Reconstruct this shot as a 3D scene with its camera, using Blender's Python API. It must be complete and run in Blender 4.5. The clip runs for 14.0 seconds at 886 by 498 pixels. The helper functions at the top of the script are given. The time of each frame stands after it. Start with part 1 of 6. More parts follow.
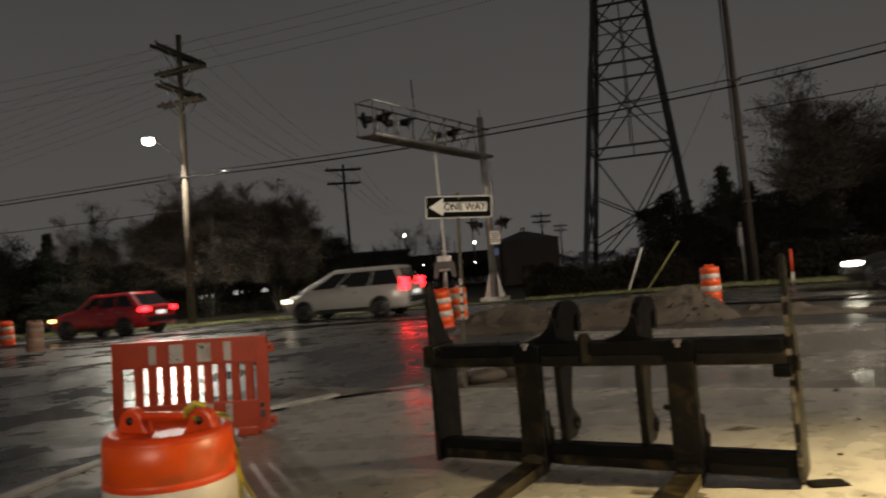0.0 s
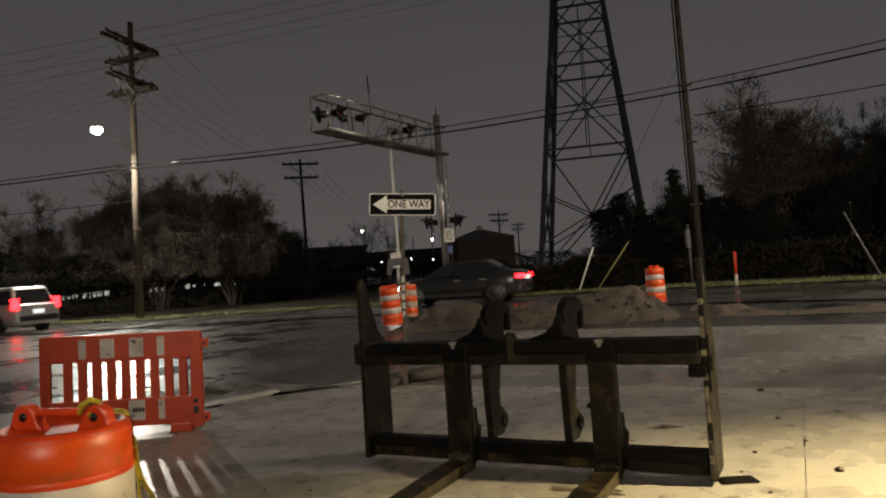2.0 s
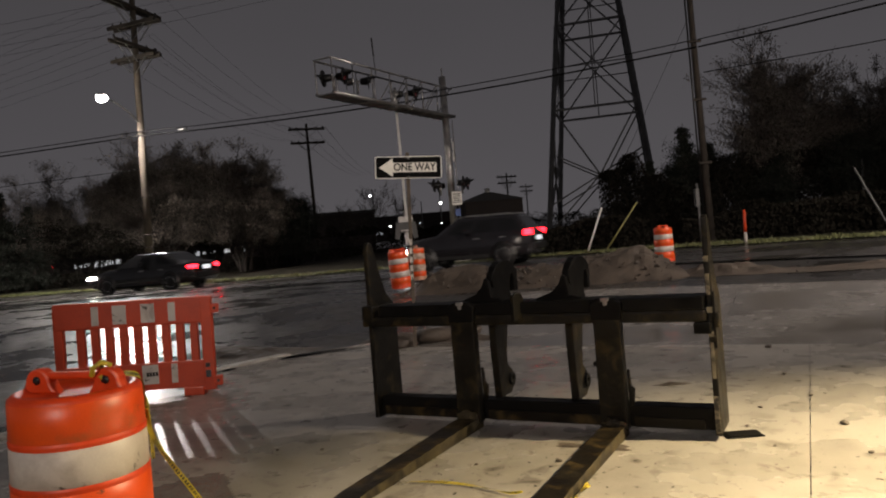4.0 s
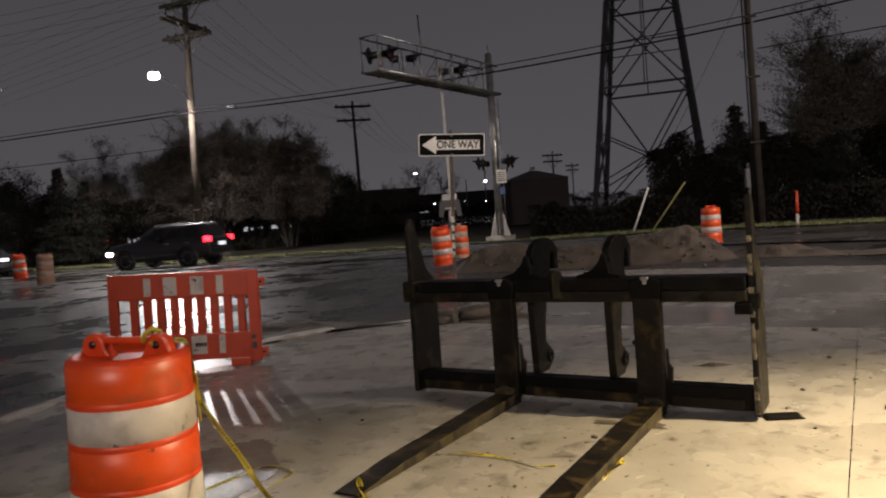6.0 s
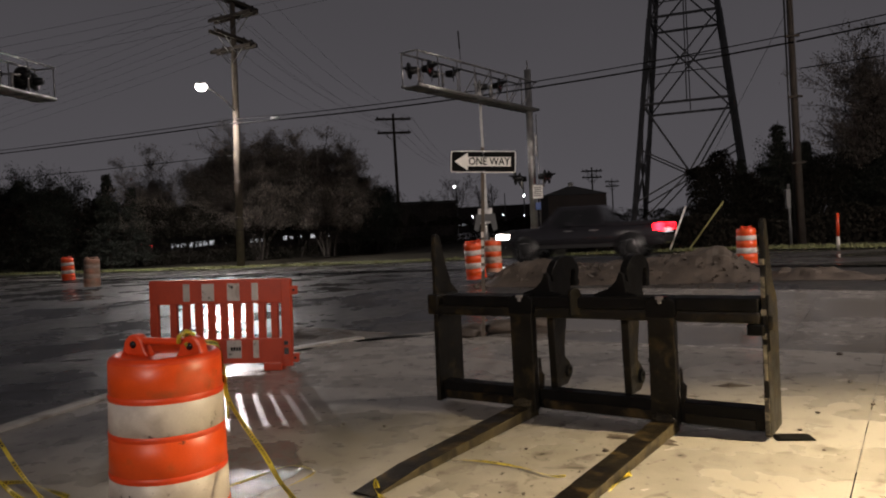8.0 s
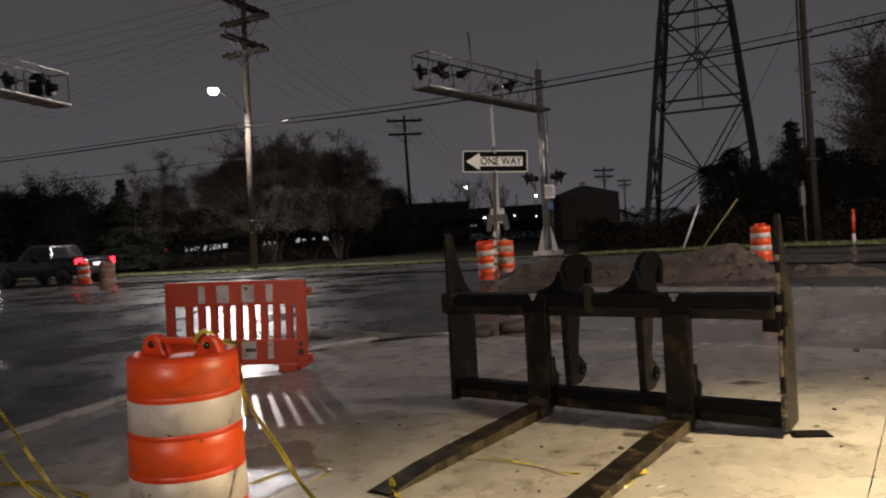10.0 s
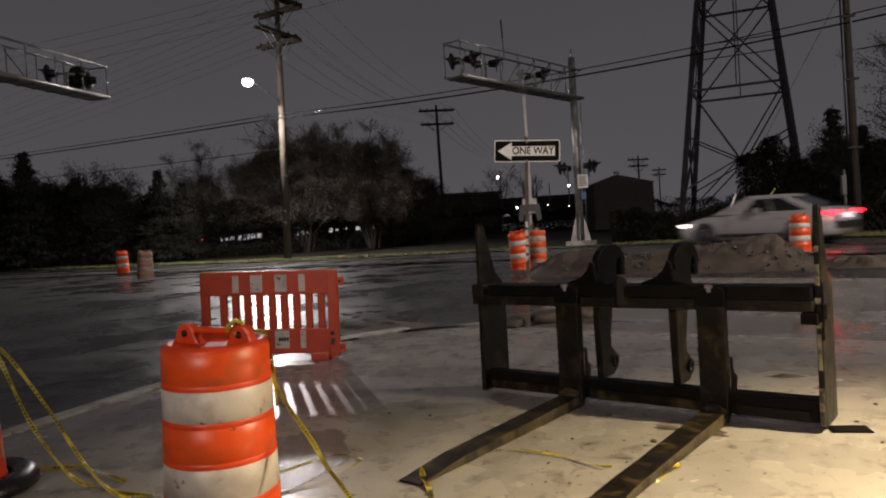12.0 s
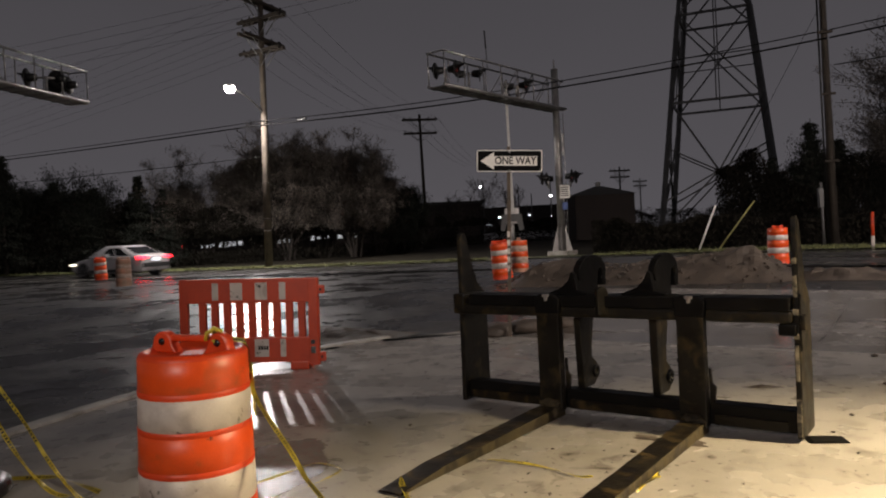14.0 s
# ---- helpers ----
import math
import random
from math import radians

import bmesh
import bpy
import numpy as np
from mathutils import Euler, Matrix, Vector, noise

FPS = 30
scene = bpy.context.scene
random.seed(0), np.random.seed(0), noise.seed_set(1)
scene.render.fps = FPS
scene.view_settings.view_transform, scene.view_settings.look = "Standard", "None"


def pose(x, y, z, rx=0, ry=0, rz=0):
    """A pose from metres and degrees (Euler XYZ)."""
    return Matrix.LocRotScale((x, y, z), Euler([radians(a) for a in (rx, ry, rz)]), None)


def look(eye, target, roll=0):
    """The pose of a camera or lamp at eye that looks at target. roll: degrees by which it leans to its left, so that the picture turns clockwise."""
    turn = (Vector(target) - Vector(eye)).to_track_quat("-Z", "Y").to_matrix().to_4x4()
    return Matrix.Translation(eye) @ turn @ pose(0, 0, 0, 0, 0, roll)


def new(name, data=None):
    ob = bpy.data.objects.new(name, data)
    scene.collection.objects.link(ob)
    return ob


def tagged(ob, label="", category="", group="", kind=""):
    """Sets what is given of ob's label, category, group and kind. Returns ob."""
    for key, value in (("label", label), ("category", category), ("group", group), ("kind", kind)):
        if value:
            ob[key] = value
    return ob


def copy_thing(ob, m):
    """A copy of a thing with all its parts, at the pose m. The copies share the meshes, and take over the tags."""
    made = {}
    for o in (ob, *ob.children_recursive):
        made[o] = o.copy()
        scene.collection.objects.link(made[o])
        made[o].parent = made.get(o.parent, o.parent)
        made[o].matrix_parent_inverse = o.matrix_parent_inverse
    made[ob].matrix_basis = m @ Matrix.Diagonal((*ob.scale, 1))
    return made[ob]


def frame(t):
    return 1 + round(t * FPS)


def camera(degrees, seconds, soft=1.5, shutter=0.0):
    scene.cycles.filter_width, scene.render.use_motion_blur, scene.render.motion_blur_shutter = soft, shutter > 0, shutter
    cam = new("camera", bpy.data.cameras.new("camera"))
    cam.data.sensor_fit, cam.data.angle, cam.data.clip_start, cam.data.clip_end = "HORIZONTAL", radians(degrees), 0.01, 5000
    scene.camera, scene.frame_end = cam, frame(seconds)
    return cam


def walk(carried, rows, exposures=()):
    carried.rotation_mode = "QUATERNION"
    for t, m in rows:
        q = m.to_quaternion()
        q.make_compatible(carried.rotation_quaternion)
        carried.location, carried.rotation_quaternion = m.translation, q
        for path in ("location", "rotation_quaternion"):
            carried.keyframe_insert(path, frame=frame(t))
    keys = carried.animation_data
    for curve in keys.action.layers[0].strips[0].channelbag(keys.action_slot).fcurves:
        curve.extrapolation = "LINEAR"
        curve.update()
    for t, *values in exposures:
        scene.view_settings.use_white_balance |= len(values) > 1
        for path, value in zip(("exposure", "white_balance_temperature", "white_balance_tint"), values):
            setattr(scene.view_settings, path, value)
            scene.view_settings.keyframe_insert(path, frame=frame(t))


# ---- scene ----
cam = camera(62.5, 14.0, soft=2.0, shutter=0.7)
PATH = [
    (0, (-0.372, 0.48, 1.562), (-0.375, 2.479, 1.633), -4.9),
    (0.5, (-0.276, 0.449, 1.573), (-0.167, 2.444, 1.657), -3.7),
    (1, (-0.188, 0.464, 1.574), (-0.041, 2.455, 1.686), -3.8),
    (1.5, (-0.163, 0.454, 1.565), (-0.043, 2.448, 1.657), -3.7),
    (2, (-0.152, 0.45, 1.554), (-0.044, 2.446, 1.608), -4.0),
    (2.5, (-0.145, 0.457, 1.55), (-0.045, 2.454, 1.569), -4.3),
    (3, (-0.139, 0.442, 1.549), (-0.045, 2.44, 1.543), -4.6),
    (5.5, (-0.111, 0.434, 1.522), (-0.105, 2.432, 1.438), -4.9),
    (6, (-0.1, 0.382, 1.524), (-0.149, 2.379, 1.431), -4.3),
    (6.5, (-0.083, 0.219, 1.517), (-0.197, 2.213, 1.421), -3.0),
    (7, (-0.059, 0.171, 1.536), (-0.245, 2.161, 1.452), -1.9),
    (7.5, (-0.001, 0.149, 1.54), (-0.17, 2.141, 1.479), -2.6),
    (7.7, (0.02, 0.163, 1.544), (-0.13, 2.157, 1.488), -2.9),
    (9.8, (0.021, 0.145, 1.531), (-0.142, 2.137, 1.487), -3.4),
    (10, (0.013, 0.144, 1.53), (-0.169, 2.135, 1.483), -3.5),
    (10.5, (0.013, 0.162, 1.531), (-0.215, 2.148, 1.473), -3.5),
    (11, (0.018, 0.165, 1.533), (-0.243, 2.147, 1.465), -3.5),
    (11.5, (0.018, 0.162, 1.53), (-0.255, 2.142, 1.459), -3.5),
    (12, (0.022, 0.164, 1.532), (-0.249, 2.145, 1.463), -3.5),
    (12.5, (0.019, 0.164, 1.531), (-0.241, 2.146, 1.468), -3.4),
    (13, (0.023, 0.177, 1.533), (-0.223, 2.161, 1.476), -3.3),
    (13.5, (0.024, 0.163, 1.535), (-0.207, 2.149, 1.482), -3.1),
    (14, (0.024, 0.172, 1.531), (-0.197, 2.159, 1.484), -3.0),
]
# exposure and white balance follow the clip's camera; the lens softness is that of a phone at night
walk(cam, [(t, look(*p)) for t, *p in PATH],
     exposures=[(0, 0.05, 7350, 4), (2.5, 0.05, 7150, 5), (3.2, 0.02, 6900, 8), (5.3, 0.04, 6550, 14), (14, 0.04, 6550, 14)])

# ---- world and lights ----
world = bpy.data.worlds.new("night_sky")
scene.world = world
world.use_nodes = True
wn, wl = world.node_tree.nodes, world.node_tree.links
wn.clear()
w_out, w_bg = wn.new("ShaderNodeOutputWorld"), wn.new("ShaderNodeBackground")
w_tc, w_sep, w_ramp = wn.new("ShaderNodeTexCoord"), wn.new("ShaderNodeSeparateXYZ"), wn.new("ShaderNodeValToRGB")
w_noise, w_mix = wn.new("ShaderNodeTexNoise"), wn.new("ShaderNodeMixRGB")
w_noise.inputs["Scale"].default_value, w_noise.inputs["Detail"].default_value = 1.6, 3.0
w_ramp.color_ramp.elements[0].position, w_ramp.color_ramp.elements[0].color = 0.0, (0.060, 0.0575, 0.0625, 1)
w_ramp.color_ramp.elements[1].position, w_ramp.color_ramp.elements[1].color = 0.55, (0.028, 0.0268, 0.0292, 1)
w_mix.blend_type, w_mix.inputs[0].default_value = "MULTIPLY", 0.25
wl.new(w_tc.outputs["Generated"], w_sep.inputs[0])
wl.new(w_sep.outputs["Z"], w_ramp.inputs[0])
wl.new(w_tc.outputs["Generated"], w_noise.inputs["Vector"])
wl.new(w_ramp.outputs[0], w_mix.inputs[1])
wl.new(w_noise.outputs["Fac"], w_mix.inputs[2])
wl.new(w_mix.outputs[0], w_bg.inputs["Color"])
wl.new(w_bg.outputs[0], w_out.inputs["Surface"])
w_bg.inputs["Strength"].default_value = 1.6


def lamp(name, kind, where, aim, power, color, size, spot=None, blend=0.6):
    d = bpy.data.lights.new(name, kind)
    d.energy, d.color = power, color
    if kind == "SPOT":
        d.spot_size, d.spot_blend, d.shadow_soft_size = radians(spot), blend, size
    elif kind == "POINT":
        d.shadow_soft_size = size
    ob = new(name, d)
    ob.matrix_world = look(where, aim)
    return ob


LAMP = Vector((-13.36, 33.6, 8.8))
lamp("street_lamp_light", "SPOT", LAMP - Vector((0, 0, 0.15)), (-13.4, 32.9, 0), 6900, (1.0, 0.94, 0.90), 0.13, 164, 0.5)
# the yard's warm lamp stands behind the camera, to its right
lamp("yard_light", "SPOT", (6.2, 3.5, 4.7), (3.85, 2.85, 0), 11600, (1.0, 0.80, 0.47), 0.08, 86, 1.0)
# added fill spot behind the camera, to brighten the sign, drums and barrier
lamp("rear_fill_light", "SPOT", (-5.0, -15.0, 8.0), (1.1, 12.5, 2.3), 7800, (1.0, 0.86, 0.76), 0.4, 31.5, 1.0)
# unseen fill spot added at the right, to lift the slabs, verge and trees
lamp("side_fill_light", "SPOT", (16.0, 7.5, 9.0), (8.0, 19.0, 0), 9500, (1.0, 0.88, 0.79), 0.2, 128, 0.8)

# ---- materials ----
MATS = {}


def mat(name, a, b=None, scale=6.0, rough=(0.5, 0.7), bump=0.15, bscale=40.0, metal=0.0, glow=None, coat=0.0, wet=None, dirt=None, glass=0.0, isl=0.0, spec=0.5, specks=None, damp=0.42):
    """A procedural surface: two colours mixed by noise at two scales, with fine relief.
    wet: (scale, low, high) patches that are darker and smoother. dirt: (colour, scale, low, high) stains."""
    m = bpy.data.materials.new(name)
    m.use_nodes = True
    nt = m.node_tree
    n, l = nt.nodes, nt.links
    p = n["Principled BSDF"]
    b = b or tuple(c * 0.72 for c in a)
    tc = n.new("ShaderNodeTexCoord")
    n1, n2 = n.new("ShaderNodeTexNoise"), n.new("ShaderNodeTexNoise")
    n1.inputs["Scale"].default_value, n1.inputs["Detail"].default_value = scale, 6
    n2.inputs["Scale"].default_value, n2.inputs["Detail"].default_value = bscale, 4
    for q in (n1, n2):
        l.new(tc.outputs["Object"], q.inputs["Vector"])
    add = n.new("ShaderNodeMath")
    add.operation = "MULTIPLY_ADD"
    l.new(n2.outputs["Fac"], add.inputs[0])
    add.inputs[1].default_value = 0.35
    l.new(n1.outputs["Fac"], add.inputs[2])
    ramp = n.new("ShaderNodeValToRGB")
    ramp.color_ramp.elements[0].position, ramp.color_ramp.elements[0].color = 0.45, (*b, 1)
    ramp.color_ramp.elements[1].position, ramp.color_ramp.elements[1].color = 0.85, (*a, 1)
    l.new(add.outputs[0], ramp.inputs[0])
    col = ramp.outputs[0]
    rr = n.new("ShaderNodeMapRange")
    rr.inputs["To Min"].default_value, rr.inputs["To Max"].default_value = rough
    rr.inputs["From Min"].default_value, rr.inputs["From Max"].default_value = 0.3, 0.7
    l.new(n1.outputs["Fac"], rr.inputs["Value"])
    ro = rr.outputs[0]
    if dirt:
        nd, rd, mx = n.new("ShaderNodeTexNoise"), n.new("ShaderNodeMapRange"), n.new("ShaderNodeMixRGB")
        nd.inputs["Scale"].default_value, nd.inputs["Detail"].default_value, nd.inputs["Distortion"].default_value = dirt[1], 8, 0.6
        l.new(tc.outputs["Object"], nd.inputs["Vector"])
        rd.inputs["From Min"].default_value, rd.inputs["From Max"].default_value = dirt[2], dirt[3]
        l.new(nd.outputs["Fac"], rd.inputs["Value"])
        l.new(rd.outputs[0], mx.inputs[0])
        l.new(col, mx.inputs[1])
        mx.inputs[2].default_value = (*dirt[0], 1)
        col = mx.outputs[0]
    if specks:
        nd, rd, mx = n.new("ShaderNodeTexNoise"), n.new("ShaderNodeMapRange"), n.new("ShaderNodeMixRGB")
        nd.inputs["Scale"].default_value, nd.inputs["Detail"].default_value, nd.inputs["Roughness"].default_value = specks[0], 5, 0.7
        l.new(tc.outputs["Object"], nd.inputs["Vector"])
        rd.inputs["From Min"].default_value, rd.inputs["From Max"].default_value = specks[1], specks[2]
        l.new(nd.outputs["Fac"], rd.inputs["Value"])
        l.new(rd.outputs[0], mx.inputs[0])
        l.new(col, mx.inputs[1])
        mx.inputs[2].default_value = (0.03, 0.026, 0.02, 1)
        col = mx.outputs[0]
    bs = bump
    if wet:
        nw, rw, mx, mr, mm = (n.new("ShaderNodeTexNoise"), n.new("ShaderNodeMapRange"), n.new("ShaderNodeMixRGB"), n.new("ShaderNodeMix"), n.new("ShaderNodeMapping"))
        mm.inputs["Rotation"].default_value, mm.inputs["Scale"].default_value = (0, 0, radians(29)), (0.85, 1.15, 1)
        nw.inputs["Scale"].default_value, nw.inputs["Detail"].default_value = wet[0], 5
        l.new(tc.outputs["Object"], mm.inputs["Vector"])
        l.new(mm.outputs[0], nw.inputs["Vector"])
        rw.inputs["From Min"].default_value, rw.inputs["From Max"].default_value = wet[1], wet[2]
        l.new(nw.outputs["Fac"], rw.inputs["Value"])
        l.new(rw.outputs[0], mx.inputs[0])
        mx.blend_type = "MULTIPLY"
        l.new(col, mx.inputs[1])
        mx.inputs[2].default_value = (damp, damp * 0.985, damp * 0.96, 1)
        col = mx.outputs[0]
        l.new(rw.outputs[0], mr.inputs["Factor"])
        l.new(ro, mr.inputs["A"])
        mr.inputs["B"].default_value = wet[3]
        ro = mr.outputs["Result"]
    if isl:
        og, mv = n.new("ShaderNodeNewGeometry"), n.new("ShaderNodeMapRange")
        mv.inputs["To Min"].default_value, mv.inputs["To Max"].default_value = 1 - isl, 1 + isl
        l.new(og.outputs["Random Per Island"], mv.inputs["Value"])
        mx = n.new("ShaderNodeVectorMath")
        mx.operation = "SCALE"
        l.new(col, mx.inputs[0])
        l.new(mv.outputs[0], mx.inputs["Scale"])
        col = mx.outputs[0]
    l.new(col, p.inputs["Base Color"])
    l.new(ro, p.inputs["Roughness"])
    if bump:
        bp = n.new("ShaderNodeBump")
        bp.inputs["Strength"].default_value, bp.inputs["Distance"].default_value = bs, 0.02
        l.new(add.outputs[0], bp.inputs["Height"])
        l.new(bp.outputs[0], p.inputs["Normal"])
    p.inputs["Metallic"].default_value = metal
    p.inputs["Coat Weight"].default_value = coat
    p.inputs["Specular IOR Level"].default_value = spec
    if glass:
        p.inputs["Transmission Weight"].default_value = glass
    if glow:
        p.inputs["Emission Color"].default_value, p.inputs["Emission Strength"].default_value = (*glow[0], 1), glow[1]
    MATS[name] = m
    return m


ASPHALT = mat("wet_asphalt", (0.050, 0.048, 0.046), (0.024, 0.023, 0.022), 3.2, (0.28, 0.5), 0.42, 34, wet=(0.75, 0.44, 0.62, 0.17), dirt=((0.058, 0.051, 0.044), 1.3, 0.55, 0.70), specks=(11.0, 0.58, 0.66), spec=0.4, damp=0.65)
ROAD = mat("road_asphalt", (0.08, 0.076, 0.072), (0.045, 0.043, 0.041), 2.2, (0.26, 0.42), 0.32, 40, wet=(0.4, 0.4, 0.62, 0.16), damp=0.7)
CONC = mat("concrete", (0.31, 0.292, 0.262), (0.24, 0.226, 0.203), 3.4, (0.24, 0.42), 0.12, 70, wet=(0.7, 0.44, 0.62, 0.18), dirt=((0.105, 0.095, 0.078), 5.5, 0.56, 0.74), specks=(16.0, 0.615, 0.67), damp=0.82)
CONC_WET = mat("wet_concrete", (0.24, 0.226, 0.208), (0.155, 0.146, 0.134), 2.6, (0.15, 0.3), 0.06, 60, wet=(0.6, 0.42, 0.6, 0.09), dirt=((0.06, 0.053, 0.046), 2.6, 0.55, 0.74), specks=(9.0, 0.62, 0.70), damp=0.7)
CURB = mat("kerb_concrete", (0.38, 0.36, 0.32), (0.24, 0.23, 0.2), 5, (0.5, 0.7), 0.2, 60, dirt=((0.14, 0.12, 0.1), 3, 0.5, 0.7))
SOIL = mat("wet_soil", (0.075, 0.057, 0.042), (0.03, 0.023, 0.017), 3.5, (0.55, 0.9), 0.9, 26)
GRASS_G = mat("grass_ground", (0.09, 0.095, 0.035), (0.045, 0.048, 0.02), 3, (0.8, 0.95), 0.5, 30)
SCRUB_G = mat("dark_brown_ground", (0.030, 0.026, 0.018), (0.014, 0.012, 0.009), 3, (0.85, 0.95), 0.5, 30, spec=0.1)
GRASS = mat("grass_blade", (0.15, 0.16, 0.06), (0.09, 0.097, 0.038), 4, (0.6, 0.8), 0.0, isl=0.35)
STEEL_BLACK = mat("black_painted_steel", (0.006, 0.0057, 0.0055), (0.004, 0.004, 0.0038), 6, (0.32, 0.55), 0.16, 50, dirt=((0.014, 0.011, 0.007), 7.5, 0.60, 0.80), spec=0.07)
STEEL_WORN = mat("worn_muddy_steel", (0.009, 0.0078, 0.0055), (0.005, 0.0045, 0.0036), 7, (0.3, 0.55), 0.4, 46, dirt=((0.036, 0.027, 0.012), 9.0, 0.52, 0.74), spec=0.16)
STEEL_TINE = mat("rusty_tine_steel", (0.009, 0.007, 0.004), (0.005, 0.004, 0.003), 6, (0.32, 0.6), 0.4, 46, dirt=((0.055, 0.037, 0.013), 7.0, 0.50, 0.72), spec=0.16)
STEEL_MUD = mat("mud_caked_steel", (0.06, 0.047, 0.024), (0.02, 0.016, 0.009), 9, (0.5, 0.8), 0.5, 30, dirt=((0.014, 0.011, 0.007), 6.0, 0.48, 0.62), spec=0.2)
STEEL_EDGE = mat("scraped_steel", (0.24, 0.21, 0.15), (0.09, 0.08, 0.055), 14, (0.4, 0.65), 0.2, 40, dirt=((0.03, 0.026, 0.02), 16.0, 0.48, 0.6), spec=0.3)
POST_RUST = mat("rusty_post", (0.11, 0.085, 0.06), (0.05, 0.04, 0.03), 8, (0.6, 0.8), 0.2, 40)
ORANGE = mat("orange_plastic", (0.68, 0.056, 0.006), (0.5, 0.04, 0.005), 4, (0.36, 0.55), 0.14, 30, dirt=((0.30, 0.06, 0.02), 5, 0.66, 0.85))
ORANGE_SHEET = mat("orange_sheeting", (0.74, 0.08, 0.007), (0.6, 0.062, 0.006), 5, (0.3, 0.44), 0.03, 120, dirt=((0.34, 0.09, 0.03), 6, 0.56, 0.8), specks=(9.0, 0.64, 0.70))
WHITE_SHEET = mat("white_sheeting", (0.56, 0.52, 0.47), (0.44, 0.40, 0.365), 4, (0.32, 0.5), 0.04, 120, dirt=((0.30, 0.25, 0.22), 5, 0.48, 0.72), specks=(9.0, 0.62, 0.68))
MUD_ORANGE = mat("muddy_orange", (0.52, 0.25, 0.16), (0.38, 0.21, 0.15), 7, (0.6, 0.85), 0.3, 30, dirt=((0.32, 0.22, 0.16), 4, 0.42, 0.6))
MUD_WHITE = mat("muddy_white", (0.55, 0.43, 0.36), (0.40, 0.30, 0.24), 7, (0.6, 0.85), 0.3, 30, dirt=((0.30, 0.21, 0.16), 4, 0.45, 0.65))
BARRIER = mat("barrier_orange_red", (0.52, 0.05, 0.010), (0.38, 0.034, 0.008), 3, (0.36, 0.52), 0.05, 30, dirt=((0.28, 0.05, 0.02), 5, 0.64, 0.85))
RUBBER = mat("black_rubber", (0.018, 0.018, 0.018), (0.01, 0.01, 0.01), 8, (0.16, 0.4), 0.25, 40)
TAPE = mat("caution_tape", (0.55, 0.44, 0.03), (0.32, 0.25, 0.03), 9, (0.25, 0.4), 0.1, 30)
TAPE_INK = mat("tape_ink", (0.015, 0.014, 0.012), (0.01, 0.01, 0.01), 9, (0.3, 0.5), 0.0)
SIGN_WHITE = mat("sign_white", (0.82, 0.81, 0.76), (0.74, 0.73, 0.68), 5, (0.3, 0.45), 0.02)
SIGN_BLACK = mat("sign_black", (0.006, 0.006, 0.006), (0.004, 0.004, 0.004), 5, (0.6, 0.75), 0.02, spec=0.06)
GALV = mat("galvanised_steel", (0.50, 0.50, 0.48), (0.34, 0.34, 0.33), 5, (0.4, 0.6), 0.1, 50, metal=0.6, dirt=((0.22, 0.2, 0.17), 4, 0.6, 0.8))
ALU = mat("weathered_aluminium", (0.40, 0.39, 0.38), (0.24, 0.235, 0.23), 3, (0.28, 0.45), 0.1, 40, metal=0.8)
SIGNAL = mat("signal_black", (0.009, 0.009, 0.009), (0.006, 0.006, 0.006), 8, (0.35, 0.5), 0.05, spec=0.25)
LENS_RED = mat("red_lens_unlit", (0.12, 0.012, 0.012), (0.06, 0.006, 0.006), 8, (0.1, 0.2), 0.05)
WOOD = mat("weathered_pole_wood", (0.085, 0.071, 0.056), (0.045, 0.038, 0.03), 3, (0.75, 0.95), 0.5, 22, dirt=((0.06, 0.048, 0.04), 2, 0.55, 0.75), spec=0.2)
WOOD_DARK = mat("dark_pole_wood", (0.042, 0.035, 0.029), (0.02, 0.017, 0.014), 3, (0.75, 0.95), 0.5, 22, spec=0.2)
TOWER = mat("tower_steel", (0.12, 0.12, 0.12), (0.07, 0.07, 0.07), 2, (0.5, 0.7), 0.05, metal=0.4)
CABLE = mat("black_cable", (0.007, 0.007, 0.007), (0.005, 0.005, 0.005), 8, (0.8, 0.95), 0.0, spec=0.05)
BARK = mat("bark", (0.045, 0.039, 0.034), (0.024, 0.021, 0.018), 3, (0.85, 0.95), 0.5, 14, spec=0.1)
LEAF = mat("autumn_leaf", (0.13, 0.112, 0.096), (0.085, 0.074, 0.064), 0.5, (0.75, 0.95), 0.0, isl=0.45, spec=0.05)
NEEDLE = mat("conifer_needles", (0.034, 0.037, 0.030), (0.018, 0.020, 0.017), 0.8, (0.8, 0.95), 0.0, isl=0.4, spec=0.03)
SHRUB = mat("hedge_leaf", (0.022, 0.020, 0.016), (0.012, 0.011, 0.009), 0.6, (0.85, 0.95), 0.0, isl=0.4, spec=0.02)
BRICK = mat("dark_brick", (0.035, 0.025, 0.022), (0.02, 0.016, 0.014), 4, (0.75, 0.9), 0.3, 20)
WATER = mat("wet_glint_film", (0.15, 0.142, 0.13), (0.11, 0.104, 0.096), 9, (0.14, 0.26), 0.5, 75)
ROOF = mat("roof_felt", (0.05, 0.048, 0.046), (0.03, 0.03, 0.029), 3, (0.7, 0.9), 0.3, 20)
LAMP_GLOW = mat("lamp_glass", (0.9, 0.9, 0.9), None, 5, (0.3, 0.4), 0.0, glow=((1.0, 0.93, 0.84), 120))
FAR_GLOW = mat("far_lamp", (0.9, 0.9, 0.9), None, 5, (0.3, 0.4), 0.0, glow=((0.92, 0.95, 1.0), 0.42))
FAR_STAR = mat("far_street_light", (0.9, 0.9, 0.9), None, 5, (0.3, 0.4), 0.0, glow=((0.95, 0.97, 1.0), 14))
